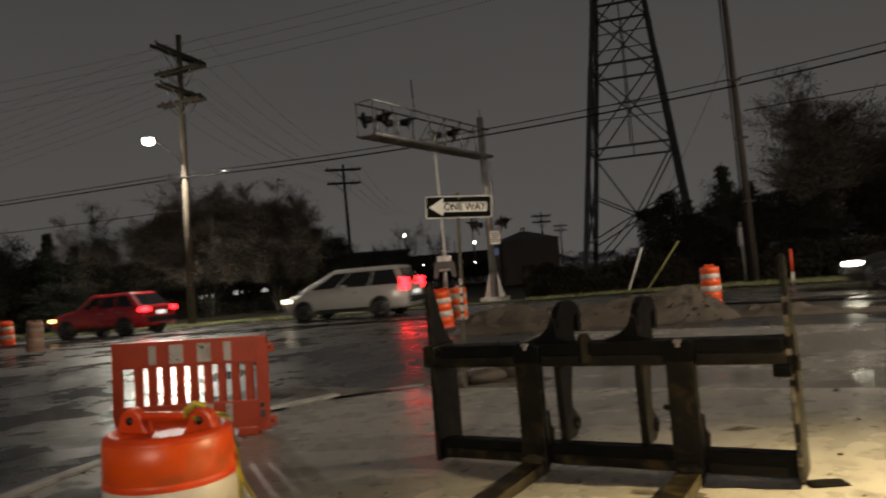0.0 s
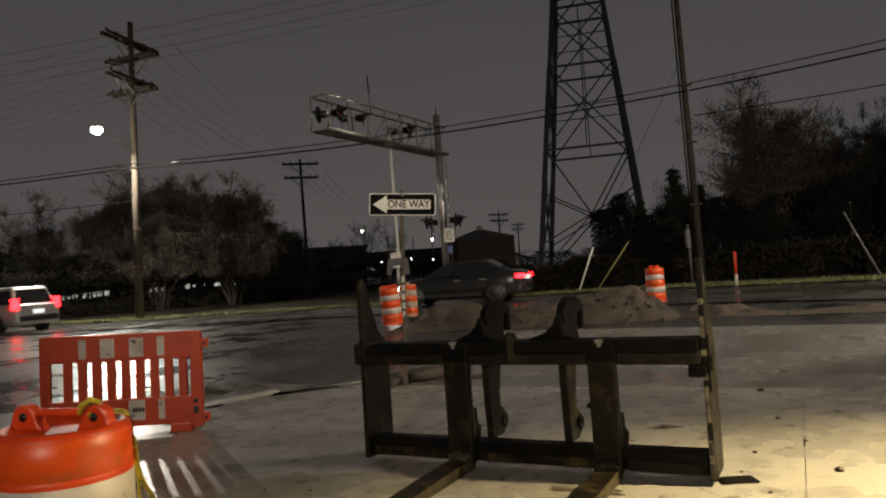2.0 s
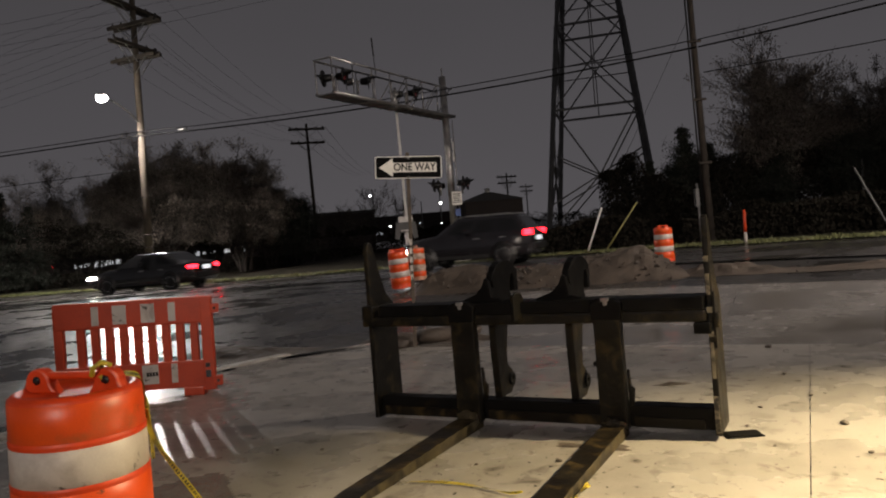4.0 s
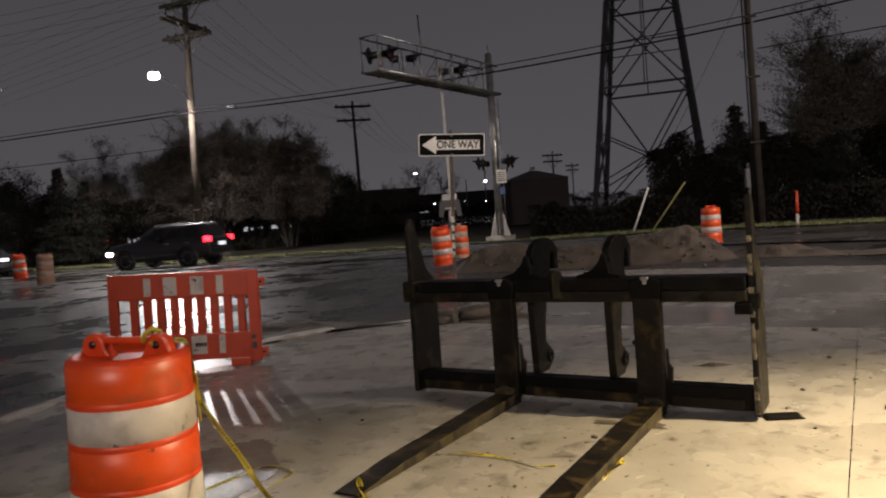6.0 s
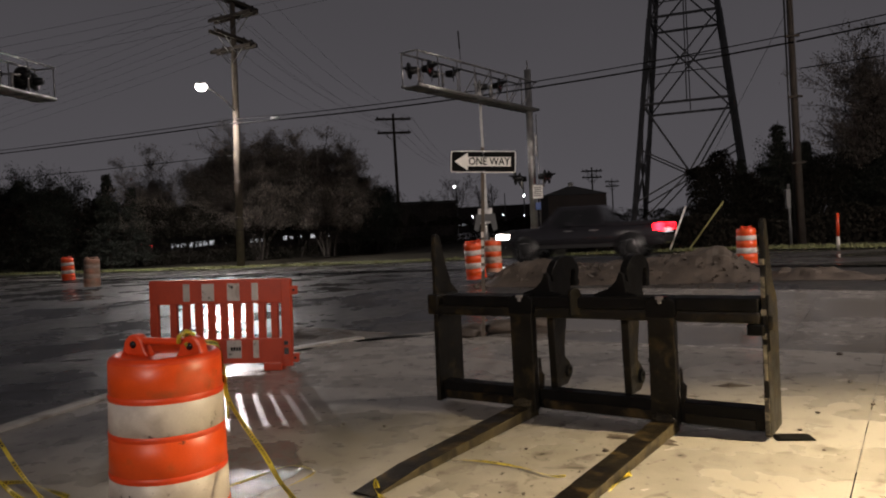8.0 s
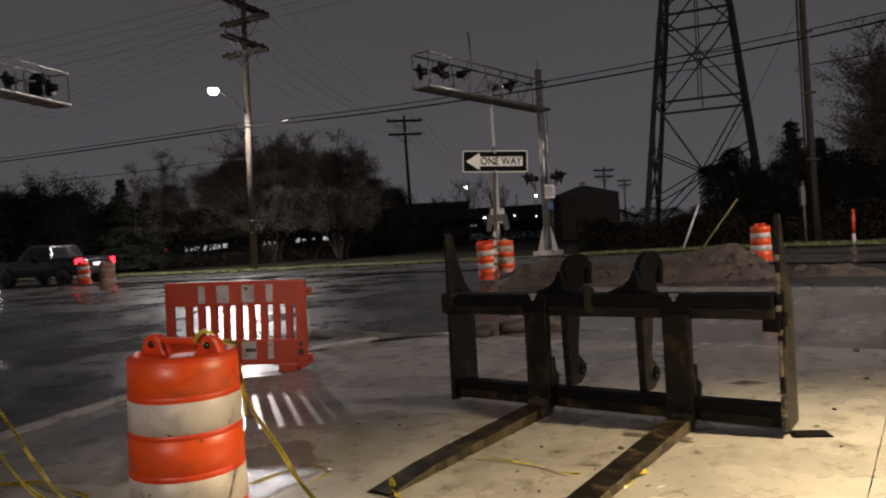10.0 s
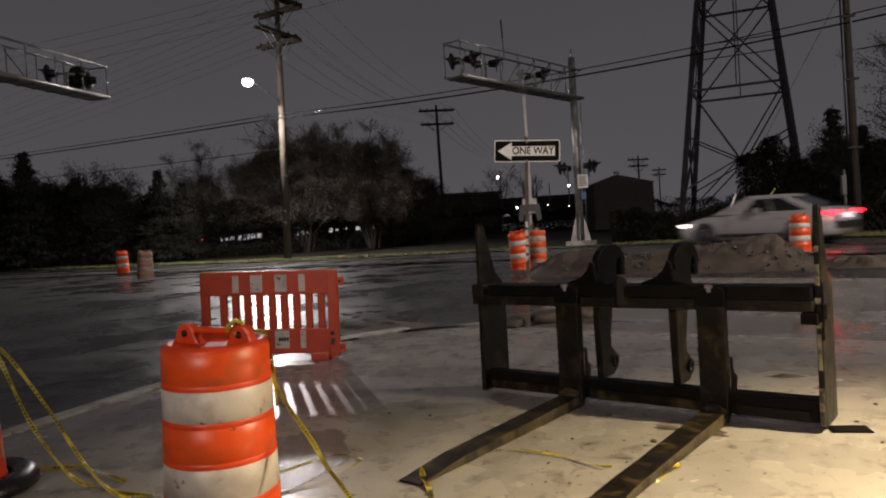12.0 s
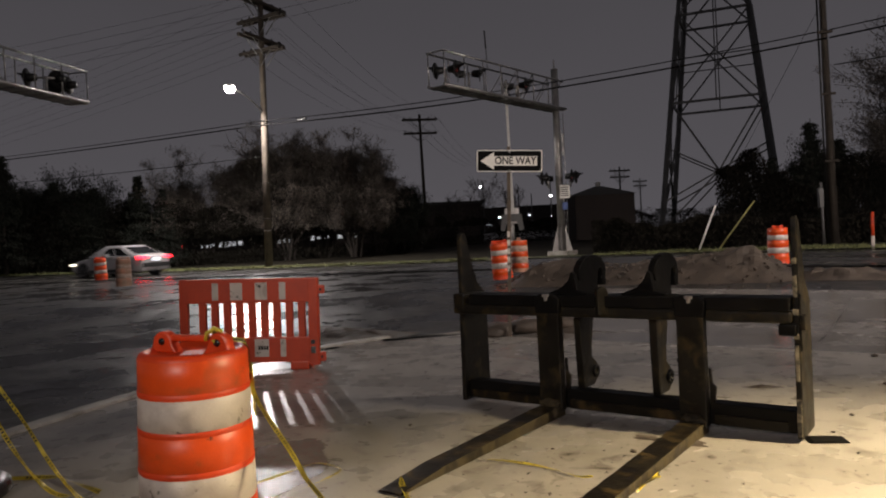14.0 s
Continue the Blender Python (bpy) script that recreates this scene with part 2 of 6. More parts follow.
FAR_RED = mat("far_red_lamp", (0.5, 0.02, 0.02), None, 5, (0.3, 0.4), 0.0, glow=((1.0, 0.03, 0.03), 1.1))
HEAD_GLOW = mat("headlamp", (0.9, 0.9, 0.9), None, 5, (0.1, 0.2), 0.0, glow=((1.0, 0.95, 0.86), 30))
TAIL_GLOW = mat("tail_lamp", (0.5, 0.01, 0.02), None, 5, (0.1, 0.2), 0.0, glow=((1.0, 0.009, 0.016), 18))
HEAD_DIM = mat("headlamp_aslant", (0.9, 0.9, 0.9), None, 5, (0.1, 0.2), 0.0, glow=((1.0, 0.88, 0.70), 3.0))
AMBER = mat("amber_lamp", (0.8, 0.3, 0.02), None, 5, (0.1, 0.2), 0.0, glow=((1.0, 0.62, 0.25), 4))
PLATE_GLOW = mat("lit_plate", (0.7, 0.7, 0.7), None, 5, (0.3, 0.4), 0.0, glow=((0.85, 0.92, 1.0), 1.0))
CAR_GLASS = mat("car_window", (0.012, 0.013, 0.014), (0.01, 0.01, 0.011), 5, (0.04, 0.08), 0.0)
CHROME = mat("wheel_alloy", (0.5, 0.5, 0.5), (0.35, 0.35, 0.35), 6, (0.25, 0.4), 0.05, metal=0.8)
TRIM_BLACK = mat("black_trim", (0.015, 0.015, 0.015), (0.01, 0.01, 0.01), 6, (0.4, 0.6), 0.05)
PAINTS = {
    "red": mat("red_paint", (0.42, 0.012, 0.02), (0.34, 0.01, 0.016), 2, (0.2, 0.3), 0.0, coat=0.8),
    "silver": mat("silver_paint", (0.50, 0.49, 0.47), (0.44, 0.43, 0.41), 2, (0.28, 0.36), 0.0, metal=0.3, coat=0.8),
    "black": mat("black_paint", (0.014, 0.013, 0.013), (0.01, 0.01, 0.01), 2, (0.15, 0.25), 0.0, coat=0.9),
    "dark": mat("dark_grey_paint", (0.014, 0.013, 0.015), (0.011, 0.010, 0.012), 2, (0.18, 0.28), 0.0, coat=0.9),
    "white": mat("pale_silver_paint", (0.36, 0.35, 0.355), (0.31, 0.30, 0.305), 2, (0.25, 0.35), 0.0, metal=0.2, coat=0.8),
}

# ---- shape helpers ----
TAU = math.tau


def box(bm, x0, x1, y0, y1, z0, z1, m=None, bev=0.0):
    r = bmesh.ops.create_cube(bm, size=1.0)
    mm = Matrix.Translation(((x0 + x1) / 2, (y0 + y1) / 2, (z0 + z1) / 2)) @ Matrix.Diagonal((x1 - x0, y1 - y0, z1 - z0, 1))
    bmesh.ops.transform(bm, matrix=(m @ mm) if m else mm, verts=r["verts"])
    if bev:
        es = list({e for v in r["verts"] for e in v.link_edges})
        bmesh.ops.bevel(bm, geom=es, offset=bev, segments=2, affect="EDGES", profile=0.6)


def rod(bm, p, q, r0, r1=None, n=8, caps=True):
    """A round bar from p to q."""
    p, q = Vector(p), Vector(q)
    r1 = r0 if r1 is None else r1
    d = (q - p).normalized()
    a = d.orthogonal().normalized()
    b = d.cross(a)
    rings = []
    for c, r in ((p, r0), (q, r1)):
        rings.append([bm.verts.new(c + r * (math.cos(TAU * i / n) * a + math.sin(TAU * i / n) * b)) for i in range(n)])
    for i in range(n):
        j = (i + 1) % n
        f = bm.faces.new((rings[0][i], rings[0][j], rings[1][j], rings[1][i]))
        f.smooth = n > 5
    if caps:
        bm.faces.new(rings[0][::-1])
        bm.faces.new(rings[1])


def beam(bm, p, q, w, h=None, up=(0, 0, 1)):
    """A square bar from p to q."""
    p, q = Vector(p), Vector(q)
    h = h or w
    d = (q - p).normalized()
    s = d.cross(Vector(up))
    s = s.normalized() if s.length > 1e-4 else d.orthogonal().normalized()
    u = s.cross(d)
    rings = [[bm.verts.new(c + s * a * w / 2 + u * b * h / 2) for a, b in ((-1, -1), (1, -1), (1, 1), (-1, 1))] for c in (p, q)]
    for i in range(4):
        j = (i + 1) % 4
        bm.faces.new((rings[0][i], rings[0][j], rings[1][j], rings[1][i]))
    bm.faces.new(rings[0][::-1])
    bm.faces.new(rings[1])


def tube(bm, pts, r, n=6):
    pts = [Vector(p) for p in pts]
    prev = None
    for i, p in enumerate(pts):
        d = (pts[min(i + 1, len(pts) - 1)] - pts[max(i - 1, 0)]).normalized()
        a = d.cross(Vector((0, 0, 1)))
        a = a.normalized() if a.length > 1e-4 else Vector((1, 0, 0))
        b = d.cross(a)
        ring = [bm.verts.new(p + r * (math.cos(TAU * k / n) * a + math.sin(TAU * k / n) * b)) for k in range(n)]
        if prev:
            for k in range(n):
                f = bm.faces.new((prev[k], prev[(k + 1) % n], ring[(k + 1) % n], ring[k]))
                f.smooth = True
        prev = ring


def lathe(bm, prof, n=32, m=None, close=True):
    """Rings round z from (radius, height) pairs."""
    m = m or Matrix.Identity(4)
    prev = None
    for r, z in prof:
        if r < 1e-5:
            ring = [bm.verts.new(m @ Vector((0, 0, z)))]
        else:
            ring = [bm.verts.new(m @ Vector((r * math.cos(TAU * i / n), r * math.sin(TAU * i / n), z))) for i in range(n)]
        if prev:
            for i in range(n):
                j = (i + 1) % n
                vs = (prev[i % len(prev)], prev[j % len(prev)], ring[j % len(ring)], ring[i % len(ring)])
                vs = list(dict.fromkeys(vs))
                if len(vs) > 2:
                    bm.faces.new(vs).smooth = True
        prev = ring


def prism(bm, outline, t, m=None, hole=None):
    """A flat plate of thickness t from an outline in x and z, centred on y = 0."""
    m = m or Matrix.Identity(4)
    f0 = [bm.verts.new(m @ Vector((x, -t / 2, z))) for x, z in outline]
    f1 = [bm.verts.new(m @ Vector((x, t / 2, z))) for x, z in outline]
    k = len(outline)
    for i in range(k):
        j = (i + 1) % k
        bm.faces.new((f0[i], f0[j], f1[j], f1[i]))
    bm.faces.new(f0[::-1])
    bm.faces.new(f1)


def obj(name, bm, material, bev=0.0, flat=True):
    bmesh.ops.recalc_face_normals(bm, faces=bm.faces)
    me = bpy.data.meshes.new(name)
    bm.to_mesh(me)
    bm.free()
    me.materials.append(material)
    ob = new(name, me)
    if bev:
        mod = ob.modifiers.new("bevel", "BEVEL")
        mod.width, mod.segments, mod.limit_method, mod.angle_limit = bev, 2, "ANGLE", radians(50)
    return ob


def part(name, bm, material, parent, label="", bev=0.0):
    ob = obj(name, bm, material, bev)
    ob.parent = parent
    if label:
        tagged(ob, label)
    return ob


def thing(name, m, label, category, group=""):
    e = new(name)
    e.empty_display_size = 0.2
    e.matrix_world = m
    return tagged(e, label, category, group)


def B():
    return bmesh.new()


def smooth(a, b, x):
    t = min(1, max(0, (x - a) / (b - a)))
    return t * t * (3 - 2 * t)


def height(x, y):
    """The ground rises gently to the road and dips a little behind it."""
    return 0.3 * smooth(11.0, 17.0, y + 0.4 * max(x, 0)) - 0.12 * smooth(26, 33, y)


# ---- ground ----
def sheet(name, xs, ys, fz, material, inside=None):
    verts, faces, index = [], [], {}
    for i, x in enumerate(xs):
        for j, y in enumerate(ys):
            index[i, j] = len(verts)
            verts.append((x, y, fz(x, y)))
    for i in range(len(xs) - 1):
        for j in range(len(ys) - 1):
            cx, cy = (xs[i] + xs[i + 1]) / 2, (ys[j] + ys[j + 1]) / 2
            if inside is None or inside(cx, cy):
                faces.append((index[i, j], index[i + 1, j], index[i + 1, j + 1], index[i, j + 1]))
    me = bpy.data.meshes.new(name)
    me.from_pydata(verts, [], faces)
    me.materials.append(material)
    for f in me.polygons:
        f.use_smooth = True
    return new(name, me)


def spread(a, b, step):
    return list(np.arange(a, b, step))


def kerb_line():
    return [(-7.4, -0.5), (-5.2, 3.3), (-4.5, 5.65), (-4.08, 7.3), (-3.45, 9.1), (-2.8, 10.15), (-2.05, 10.85), (-0.93, 10.85)]


def kerb_x(y):
    k = kerb_line()
    if y < k[0][1]:
        return k[0][0] + (y - k[0][1]) * 0.58
    for (x0, y0), (x1, y1) in zip(k, k[1:]):
        if y <= y1 and y1 > y0:
            return x0 + (x1 - x0) * (y - y0) / (y1 - y0)
    return -0.9


def rough_ground(x, y):
    # churned mud and ruts beside the slab
    k = smooth(-2.4, -4.2, x - 0.25 * (y - 10)) * smooth(22, 15, y) * smooth(-26, -16, x)
    lumps = smooth(2.6, 0.6, abs(x - kerb_x(y) + 0.9)) * smooth(13, 10.5, y)
    z = 0.022 * noise.noise((x * 0.4, y * 0.7, 0)) + 0.010 * noise.noise((x * 1.7, y * 2.4, 3)) + lumps * (0.045 * noise.noise((x * 2.1, y * 2.6, 5)) + 0.05 * noise.noise((x * 5.5, y * 6, 7)))
    return height(x, y) + k * (z - 0.02) - 0.03


XS = [-900, -400, -180, -90, -60, -40] + spread(-30, -14, 0.6) + spread(-14, 4, 0.22) + spread(4, 20, 0.8) + [20, 30, 50, 90, 180, 400, 900]
YS = [-600, -200, -60, -20, -6, 0] + spread(2, 20, 0.22) + spread(20, 40, 0.8) + [40, 50, 70, 110, 200, 500, 1600]
tagged(sheet("ground", XS, YS, rough_ground, ASPHALT), "wet dark asphalt and churned mud at a street works", "ground", kind="structure")

EA, EB = Vector((0.875, -0.484, 0)).normalized(), Vector((0.484, 0.875, 0)).normalized()
ORG = Vector((-0.24, 10.55, 0))


def slab_piece(bm, a0, a1, b0, b1, top, clip):
    """One cast slab between two joints, its edges slightly rounded."""
    n, m = 24, 24
    g = 0.003
    grid = []
    for i in range(n + 1):
        row = []
        for j in range(m + 1):
            a = a0 + g + (a1 - a0 - 2 * g) * i / n
            b = b0 + g + (b1 - b0 - 2 * g) * j / m
            p = ORG + EA * a + EB * b
            x, y = p.x, p.y
            if clip:
                x = max(x, kerb_x(y) + 0.07)
            drop = 0.003 if i in (0, n) or j in (0, m) else 0
            row.append(bm.verts.new((x, y, height(x, y) + top - drop)))
        grid.append(row)
    for i in range(n):
        for j in range(m):
            vs = [grid[i][j], grid[i + 1][j], grid[i + 1][j + 1], grid[i][j + 1]]
            area = (vs[1].co - vs[0].co).cross(vs[3].co - vs[0].co).length
            if area > 1e-4:
                bm.faces.new(vs).smooth = True


pad = tagged(new("pavement"), "pale cast concrete slab, damp and muddy in patches", "pavement", kind="structure")
street = tagged(new("street_slab"), "dark wet concrete street slabs before the soil heap", "street", kind="structure")
for bi, (b0, b1) in enumerate([(-17, -8.2), (-8.2, -0.0)]):
    for ai in range(-2, 4):
        a0 = -4.3 + 9.2 * ai
        c = ORG + EA * (a0 + 9.2) + EB * (b0 + b1) / 2
        if c.x < kerb_x(c.y) - 1.5:
            continue
        bm = B()
        slab_piece(bm, a0, a0 + 9.2, b0, b1, 0.0, True)
        if len(bm.faces):
            part("slab", bm, CONC, pad)
        else:
            bm.free()
for ai in range(0, 8):
    for b0, b1 in ((0.0, 2.4), (2.4, 4.75)):
        a0 = -0.75 + 4.6 * ai if ai else -0.75
        bm = B()
        slab_piece(bm, a0, a0 + 4.6, b0, b1, -0.008, False)
        part("slab", bm, CONC_WET, street)

bm = B()
kl = kerb_line()
for (x0, y0), (x1, y1) in zip(kl[:-2], kl[1:-1]):
    beam(bm, (x0, y0, -0.08), (x1, y1, -0.08), 0.17, 0.22)
tagged(obj("kerb", bm, CURB, 0.02), "pale muddy concrete kerb at the edge of the slab", "kerb", kind="structure")

# the road that the cars take, curving from the near side to the crossing and on
RC = [(150, -130), (66, -37), (40, -9.5), (23, 6.2), (16, 13.2), (10.6, 18.6), (7, 21.7), (4, 23.7), (0, 25.7), (-5, 27.3), (-10, 29.1), (-15, 30.7), (-22, 33.4), (-40, 40.6), (-110, 68), (-300, 140)]


def offset_line(d):
    out = []
    for i, (x, y) in enumerate(RC):
        x0, y0 = RC[max(i - 1, 0)]
        x1, y1 = RC[min(i + 1, len(RC) - 1)]
        t = Vector((x1 - x0, y1 - y0)).normalized()
        out.append((x + t.y * d, y - t.x * d))
    return out


def ribbon(name, d0, d1, lift, material, sub=6, cuts=3):
    bm = B()
    A, C = offset_line(d0), offset_line(d1)
    rows = []
    for i in range(len(A) - 1):
        for s in range(sub):
            f = s / sub
            a = Vector(A[i]).lerp(Vector(A[i + 1]), f)
            c = Vector(C[i]).lerp(Vector(C[i + 1]), f)
            rows.append([(*a.lerp(c, k / cuts),) for k in range(cuts + 1)])
    vs = [[bm.verts.new((x, y, height(x, y) + lift)) for x, y in r] for r in rows]
    for r, q in zip(vs, vs[1:]):
        for k in range(cuts):
            bm.faces.new((r[k], r[k + 1], q[k + 1], q[k])).smooth = True
    return obj(name, bm, material)


tagged(ribbon("road", -3.2, 4.0, 0.012, ROAD), "wet two-lane asphalt road curving past the crossing", "road", kind="structure")
VERGE = tagged(ribbon("verge", 4.0, 7.0, 0.05, GRASS_G), "narrow strip of short grass beyond the road", "grass", kind="structure")
LAWN = tagged(ribbon("lawn", 7.0, 60.0, 0.03, SCRUB_G, 4, 6), "dark brown ground behind the verge", "ground", kind="structure")

# grass blades along the verge
rnd = random.Random(4)
verts, faces = [], []
V0, V1 = offset_line(4.0), offset_line(5.6)
for i in range(4, 13):
    seg = Vector(V0[i + 1]) - Vector(V0[i])
    for _ in range(int(seg.length * 170)):
        f, g = rnd.random(), rnd.random() ** 1.6
        p = Vector(V0[i]).lerp(Vector(V0[i + 1]), f).lerp(Vector(V1[i]).lerp(Vector(V1[i + 1]), f), g)
        if -1.6 < p.x < 2.8 or (p.x < -4 and rnd.random() < 0.6):
            continue
        z, h, a = height(p.x, p.y) + 0.045, 0.06 + 0.14 * rnd.random() * (0.6 + 0.6 * noise.noise((p.x, p.y, 0))), rnd.random() * TAU
        dx, dy = 0.03 * math.cos(a), 0.03 * math.sin(a)
        k = len(verts)
        verts += [(p.x - dx, p.y - dy, z), (p.x + dx, p.y + dy, z), (p.x + dy * 2, p.y + dx, z + max(h, 0.04))]
        faces.append((k, k + 1, k + 2))
me = bpy.data.meshes.new("grass")
me.from_pydata(verts, [], faces)
me.materials.append(GRASS)
tagged(new("grass", me), "short yellow-green grass along the road's far edge", "grass", kind="stuff")

# heap of soil between the street slabs and the road
M0, M1 = Vector((-0.5, 17.3)), Vector((5.6, 15.3))
MD = (M1 - M0).normalized()
MN = Vector((-MD.y, MD.x))
bm = B()
rows = []
for i in range(75):
    row = []
    for j in range(31):
        s, w = -0.6 + i * 0.106, -1.25 + j * 0.085
        p = M0 + MD * s + MN * w
        prof = max(0.0, 1 - (abs(w) / 1.15) ** 1.7)
        along = smooth(0.2, 0.9, s) * smooth(6.5, 5.4, s)
        tall = 0.34 + 0.20 * smooth(3.4, 5.0, s) - 0.08 * smooth(5.4, 6.4, s) + 0.05 * math.exp(-((s - 1.3) ** 2) / 0.8)
        q = noise.noise((p.x * 1.3, p.y * 1.3, 1)) * 0.16 + noise.noise((p.x * 4, p.y * 4, 2)) * 0.07 + noise.noise((p.x * 11, p.y * 11, 4)) * 0.035
        row.append(bm.verts.new((p.x, p.y, height(p.x, p.y) - 0.05 + along * prof * (tall + q) + 0.05 * along * prof)))
    rows.append(row)
for r, q in zip(rows, rows[1:]):
    for k in range(30):
        bm.faces.new((r[k], r[k + 1], q[k + 1], q[k]))
tagged(obj("soil_mound", bm, SOIL), "long low mound of brown wet soil beside the road", "soil mound")
rnd = random.Random(9)
bm = B()
for k in range(900):
    s, w = rnd.uniform(0.1, 6.0), rnd.gauss(0, 0.75)
    p = M0 + MD * s + MN * w
    prof = max(0.0, 1 - (abs(w) / 1.15) ** 1.7) * smooth(0.2, 0.9, s) * smooth(6.5, 5.4, s)
    tall = 0.36 + 0.20 * smooth(3.4, 5.0, s) - 0.08 * smooth(5.4, 6.4, s) + 0.05 * math.exp(-((s - 1.3) ** 2) / 0.8)
    z = height(p.x, p.y) + prof * tall - 0.02
    r = bmesh.ops.create_icosphere(bm, subdivisions=1, radius=0.012 + 0.05 * rnd.random() ** 3)
    for v in r["verts"]:
        v.co *= rnd.uniform(0.6, 1.25)
    bmesh.ops.transform(bm, matrix=Matrix.Translation((p.x, p.y, z)) @ Euler((rnd.random() * 6, rnd.random() * 6, 0)).to_matrix().to_4x4() @ Matrix.Diagonal((1, 0.8, 0.6, 1)), verts=r["verts"])
tagged(obj("soil_clods", bm, SOIL), "loose clods of soil and stones on the heap", "soil", kind="stuff")

# ---- pallet fork ----
FO = Vector((0.724, 5.825, 0))
FE = Vector((0.8601, -0.5101, 0))
FM = Matrix(((0.8601, 0.5101, 0, FO.x), (-0.5101, 0.8601, 0, FO.y), (0, 0, 1, 0), (0, 0, 0, 1)))
fork = thing("pallet_fork", FM, "black steel loader pallet fork standing on the slab, muddy and scraped", "pallet fork")


def side_plate(x, w, deep):
    bm = B()
    out = [(0.0, 0.03), (0.02, 1.44), (0.03, 1.50), (0.055, 1.515), (0.085, 1.49), (0.14, 1.25), (0.20, 1.06), (0.27, 0.98), (0.30, 0.92), (0.30, 0.03)]
    out = [(px * deep, pz) for px, pz in out]
    prism(bm, out, w, Matrix.Translation((x, 0, 0)) @ Matrix.Rotation(radians(90), 4, "Z"))
    part("side_plate", bm, STEEL_WORN, fork, "scraped steel side plate", 0.008)


side_plate(-1.50, 0.045, 1.32)
side_plate(1.228, 0.04, 1.25)
for z0, z1, w in ((0.05, 0.30, 0.030), (0.42, 0.66, 0.022), (0.70, 0.74, 0.034), (0.86, 0.90, 0.036), (0.98, 1.12, 0.026), (1.20, 1.24, 0.03)):
    bm = B()
    box(bm, 1.228 - w / 2, 1.228 + w / 2, -0.006, 0.004, z0, z1, bev=0.002)
    part("scrape", bm, STEEL_EDGE, fork, "strip scraped to bare steel")
bm = B()
box(bm, 1.25, 1.262, 0.0, 0.05, 0.62, 1.0, bev=0.003)
box(bm, 1.25, 1.285, -0.01, 0.07, 0.76, 0.86, bev=0.01)
part("end_cap", bm, STEEL_WORN, fork, "welded end cap with a rusty pin")
bm = B()
box(bm, -1.56, -1.44, -0.02, 0.30, 0.80, 0.98, bev=0.02)
part("end_boss", bm, STEEL_WORN, fork)
bm = B()
box(bm, 1.12, 1.235, -0.03, 0.06, 0.72, 0.80, bev=0.015)
part("end_boss", bm, STEEL_BLACK, fork)
bm = B()
box(bm, -1.46, 1.21, -0.02, 0.06, 0.80, 0.885, bev=0.022)
part("fork_shaft", bm, STEEL_WORN, fork, "muddy steel shaft with rounded edges")
bm = B()
box(bm, -1.38, 1.20, -0.035, 0.20, 0.885, 0.975, bev=0.012)
part("top_beam", bm, STEEL_BLACK, fork)
bm = B()
box(bm, -1.48, 1.20, 0.06, 0.20, 0.05, 0.205, bev=0.012)
part("bottom_beam", bm, STEEL_BLACK, fork)
for x0, x1 in ((-1.44, -0.72), (-0.48, 0.43), (0.66, 1.14)):
    bm = B()
    box(bm, x0, x1, 0.048, 0.064, 0.052, 0.125, bev=0.004)
    part("wear_strip", bm, STEEL_TINE, fork, "rusty brown wear strip")
for x0, x1 in ((-0.70, -0.50), (0.445, 0.64)):
    bm = B()
    box(bm, x0, x1, -0.06, 0.02, 0.05, 0.86, bev=0.01)
    part("tine_shank", bm, STEEL_WORN, fork, "muddy upright tine shank")
    bm = B()
    out = [(0.02, 0.0), (0.02, 0.085), (-0.2, 0.085), (-1.6, 0.055), (-2.05, 0.012), (-2.05, 0.0)]
    prism(bm, out, x1 - x0 - 0.03, Matrix.Translation(((x0 + x1) / 2, 0, 0.004)) @ Matrix.Rotation(radians(90), 4, "Z"))
    bm.normal_update()
    for f in bm.faces:
        f.material_index = 1 if abs(f.normal.x) > 0.8 else 0
    o = part("tine", bm, STEEL_TINE, fork, "long flat tine lying on the slab, dark on top, muddy along its sides", 0.006)
    o.data.materials.append(STEEL_MUD)
    bm = B()
    r = bmesh.ops.create_icosphere(bm, subdivisions=3, radius=1.0)
    for v in r["verts"]:
        c = v.co.copy()
        k = 1 + 0.35 * noise.noise(c * 2.5 + Vector((x0, 0, 0)))
        v.co = Vector((c.x * 0.09 * k + (x0 + x1) / 2, c.y * 0.035 * k - 0.075, c.z * 0.045 * k + 0.10))
    part("mud_clod", bm, STEEL_MUD, fork, "dried mud caked at the tine's heel")
    bm = B()
    prism(bm, [(x0 - 0.01, 0.83), (x1 + 0.01, 0.83), (x1 + 0.02, 0.95), (x1 - 0.03, 0.985), (x0 + 0.03, 0.985), (x0 - 0.02, 0.95)], 0.13, Matrix.Translation((0, 0.0, 0)))
    part("tine_hanger", bm, STEEL_BLACK, fork, "", 0.012)
    bm = B()
    box(bm, x0 + 0.085, x0 + 0.115, -0.075, -0.05, 0.935, 0.985, bev=0.006)
    box(bm, x0 + 0.07, x0 + 0.13, -0.075, -0.05, 0.965, 0.99, bev=0.005)
    part("locking_pin", bm, ALU, fork, "bright steel locking pin")
    bm = B()
    prism(bm, [(x1, 0.20), (x1 + 0.035, 0.22), (x1 + 0.045, 0.33), (x1 + 0.02, 0.36), (x1 + 0.015, 0.46), (x1, 0.47)], 0.03, Matrix.Translation((0, 0.03, 0)))
    part("weld_tab", bm, STEEL_WORN, fork, "", 0.004)


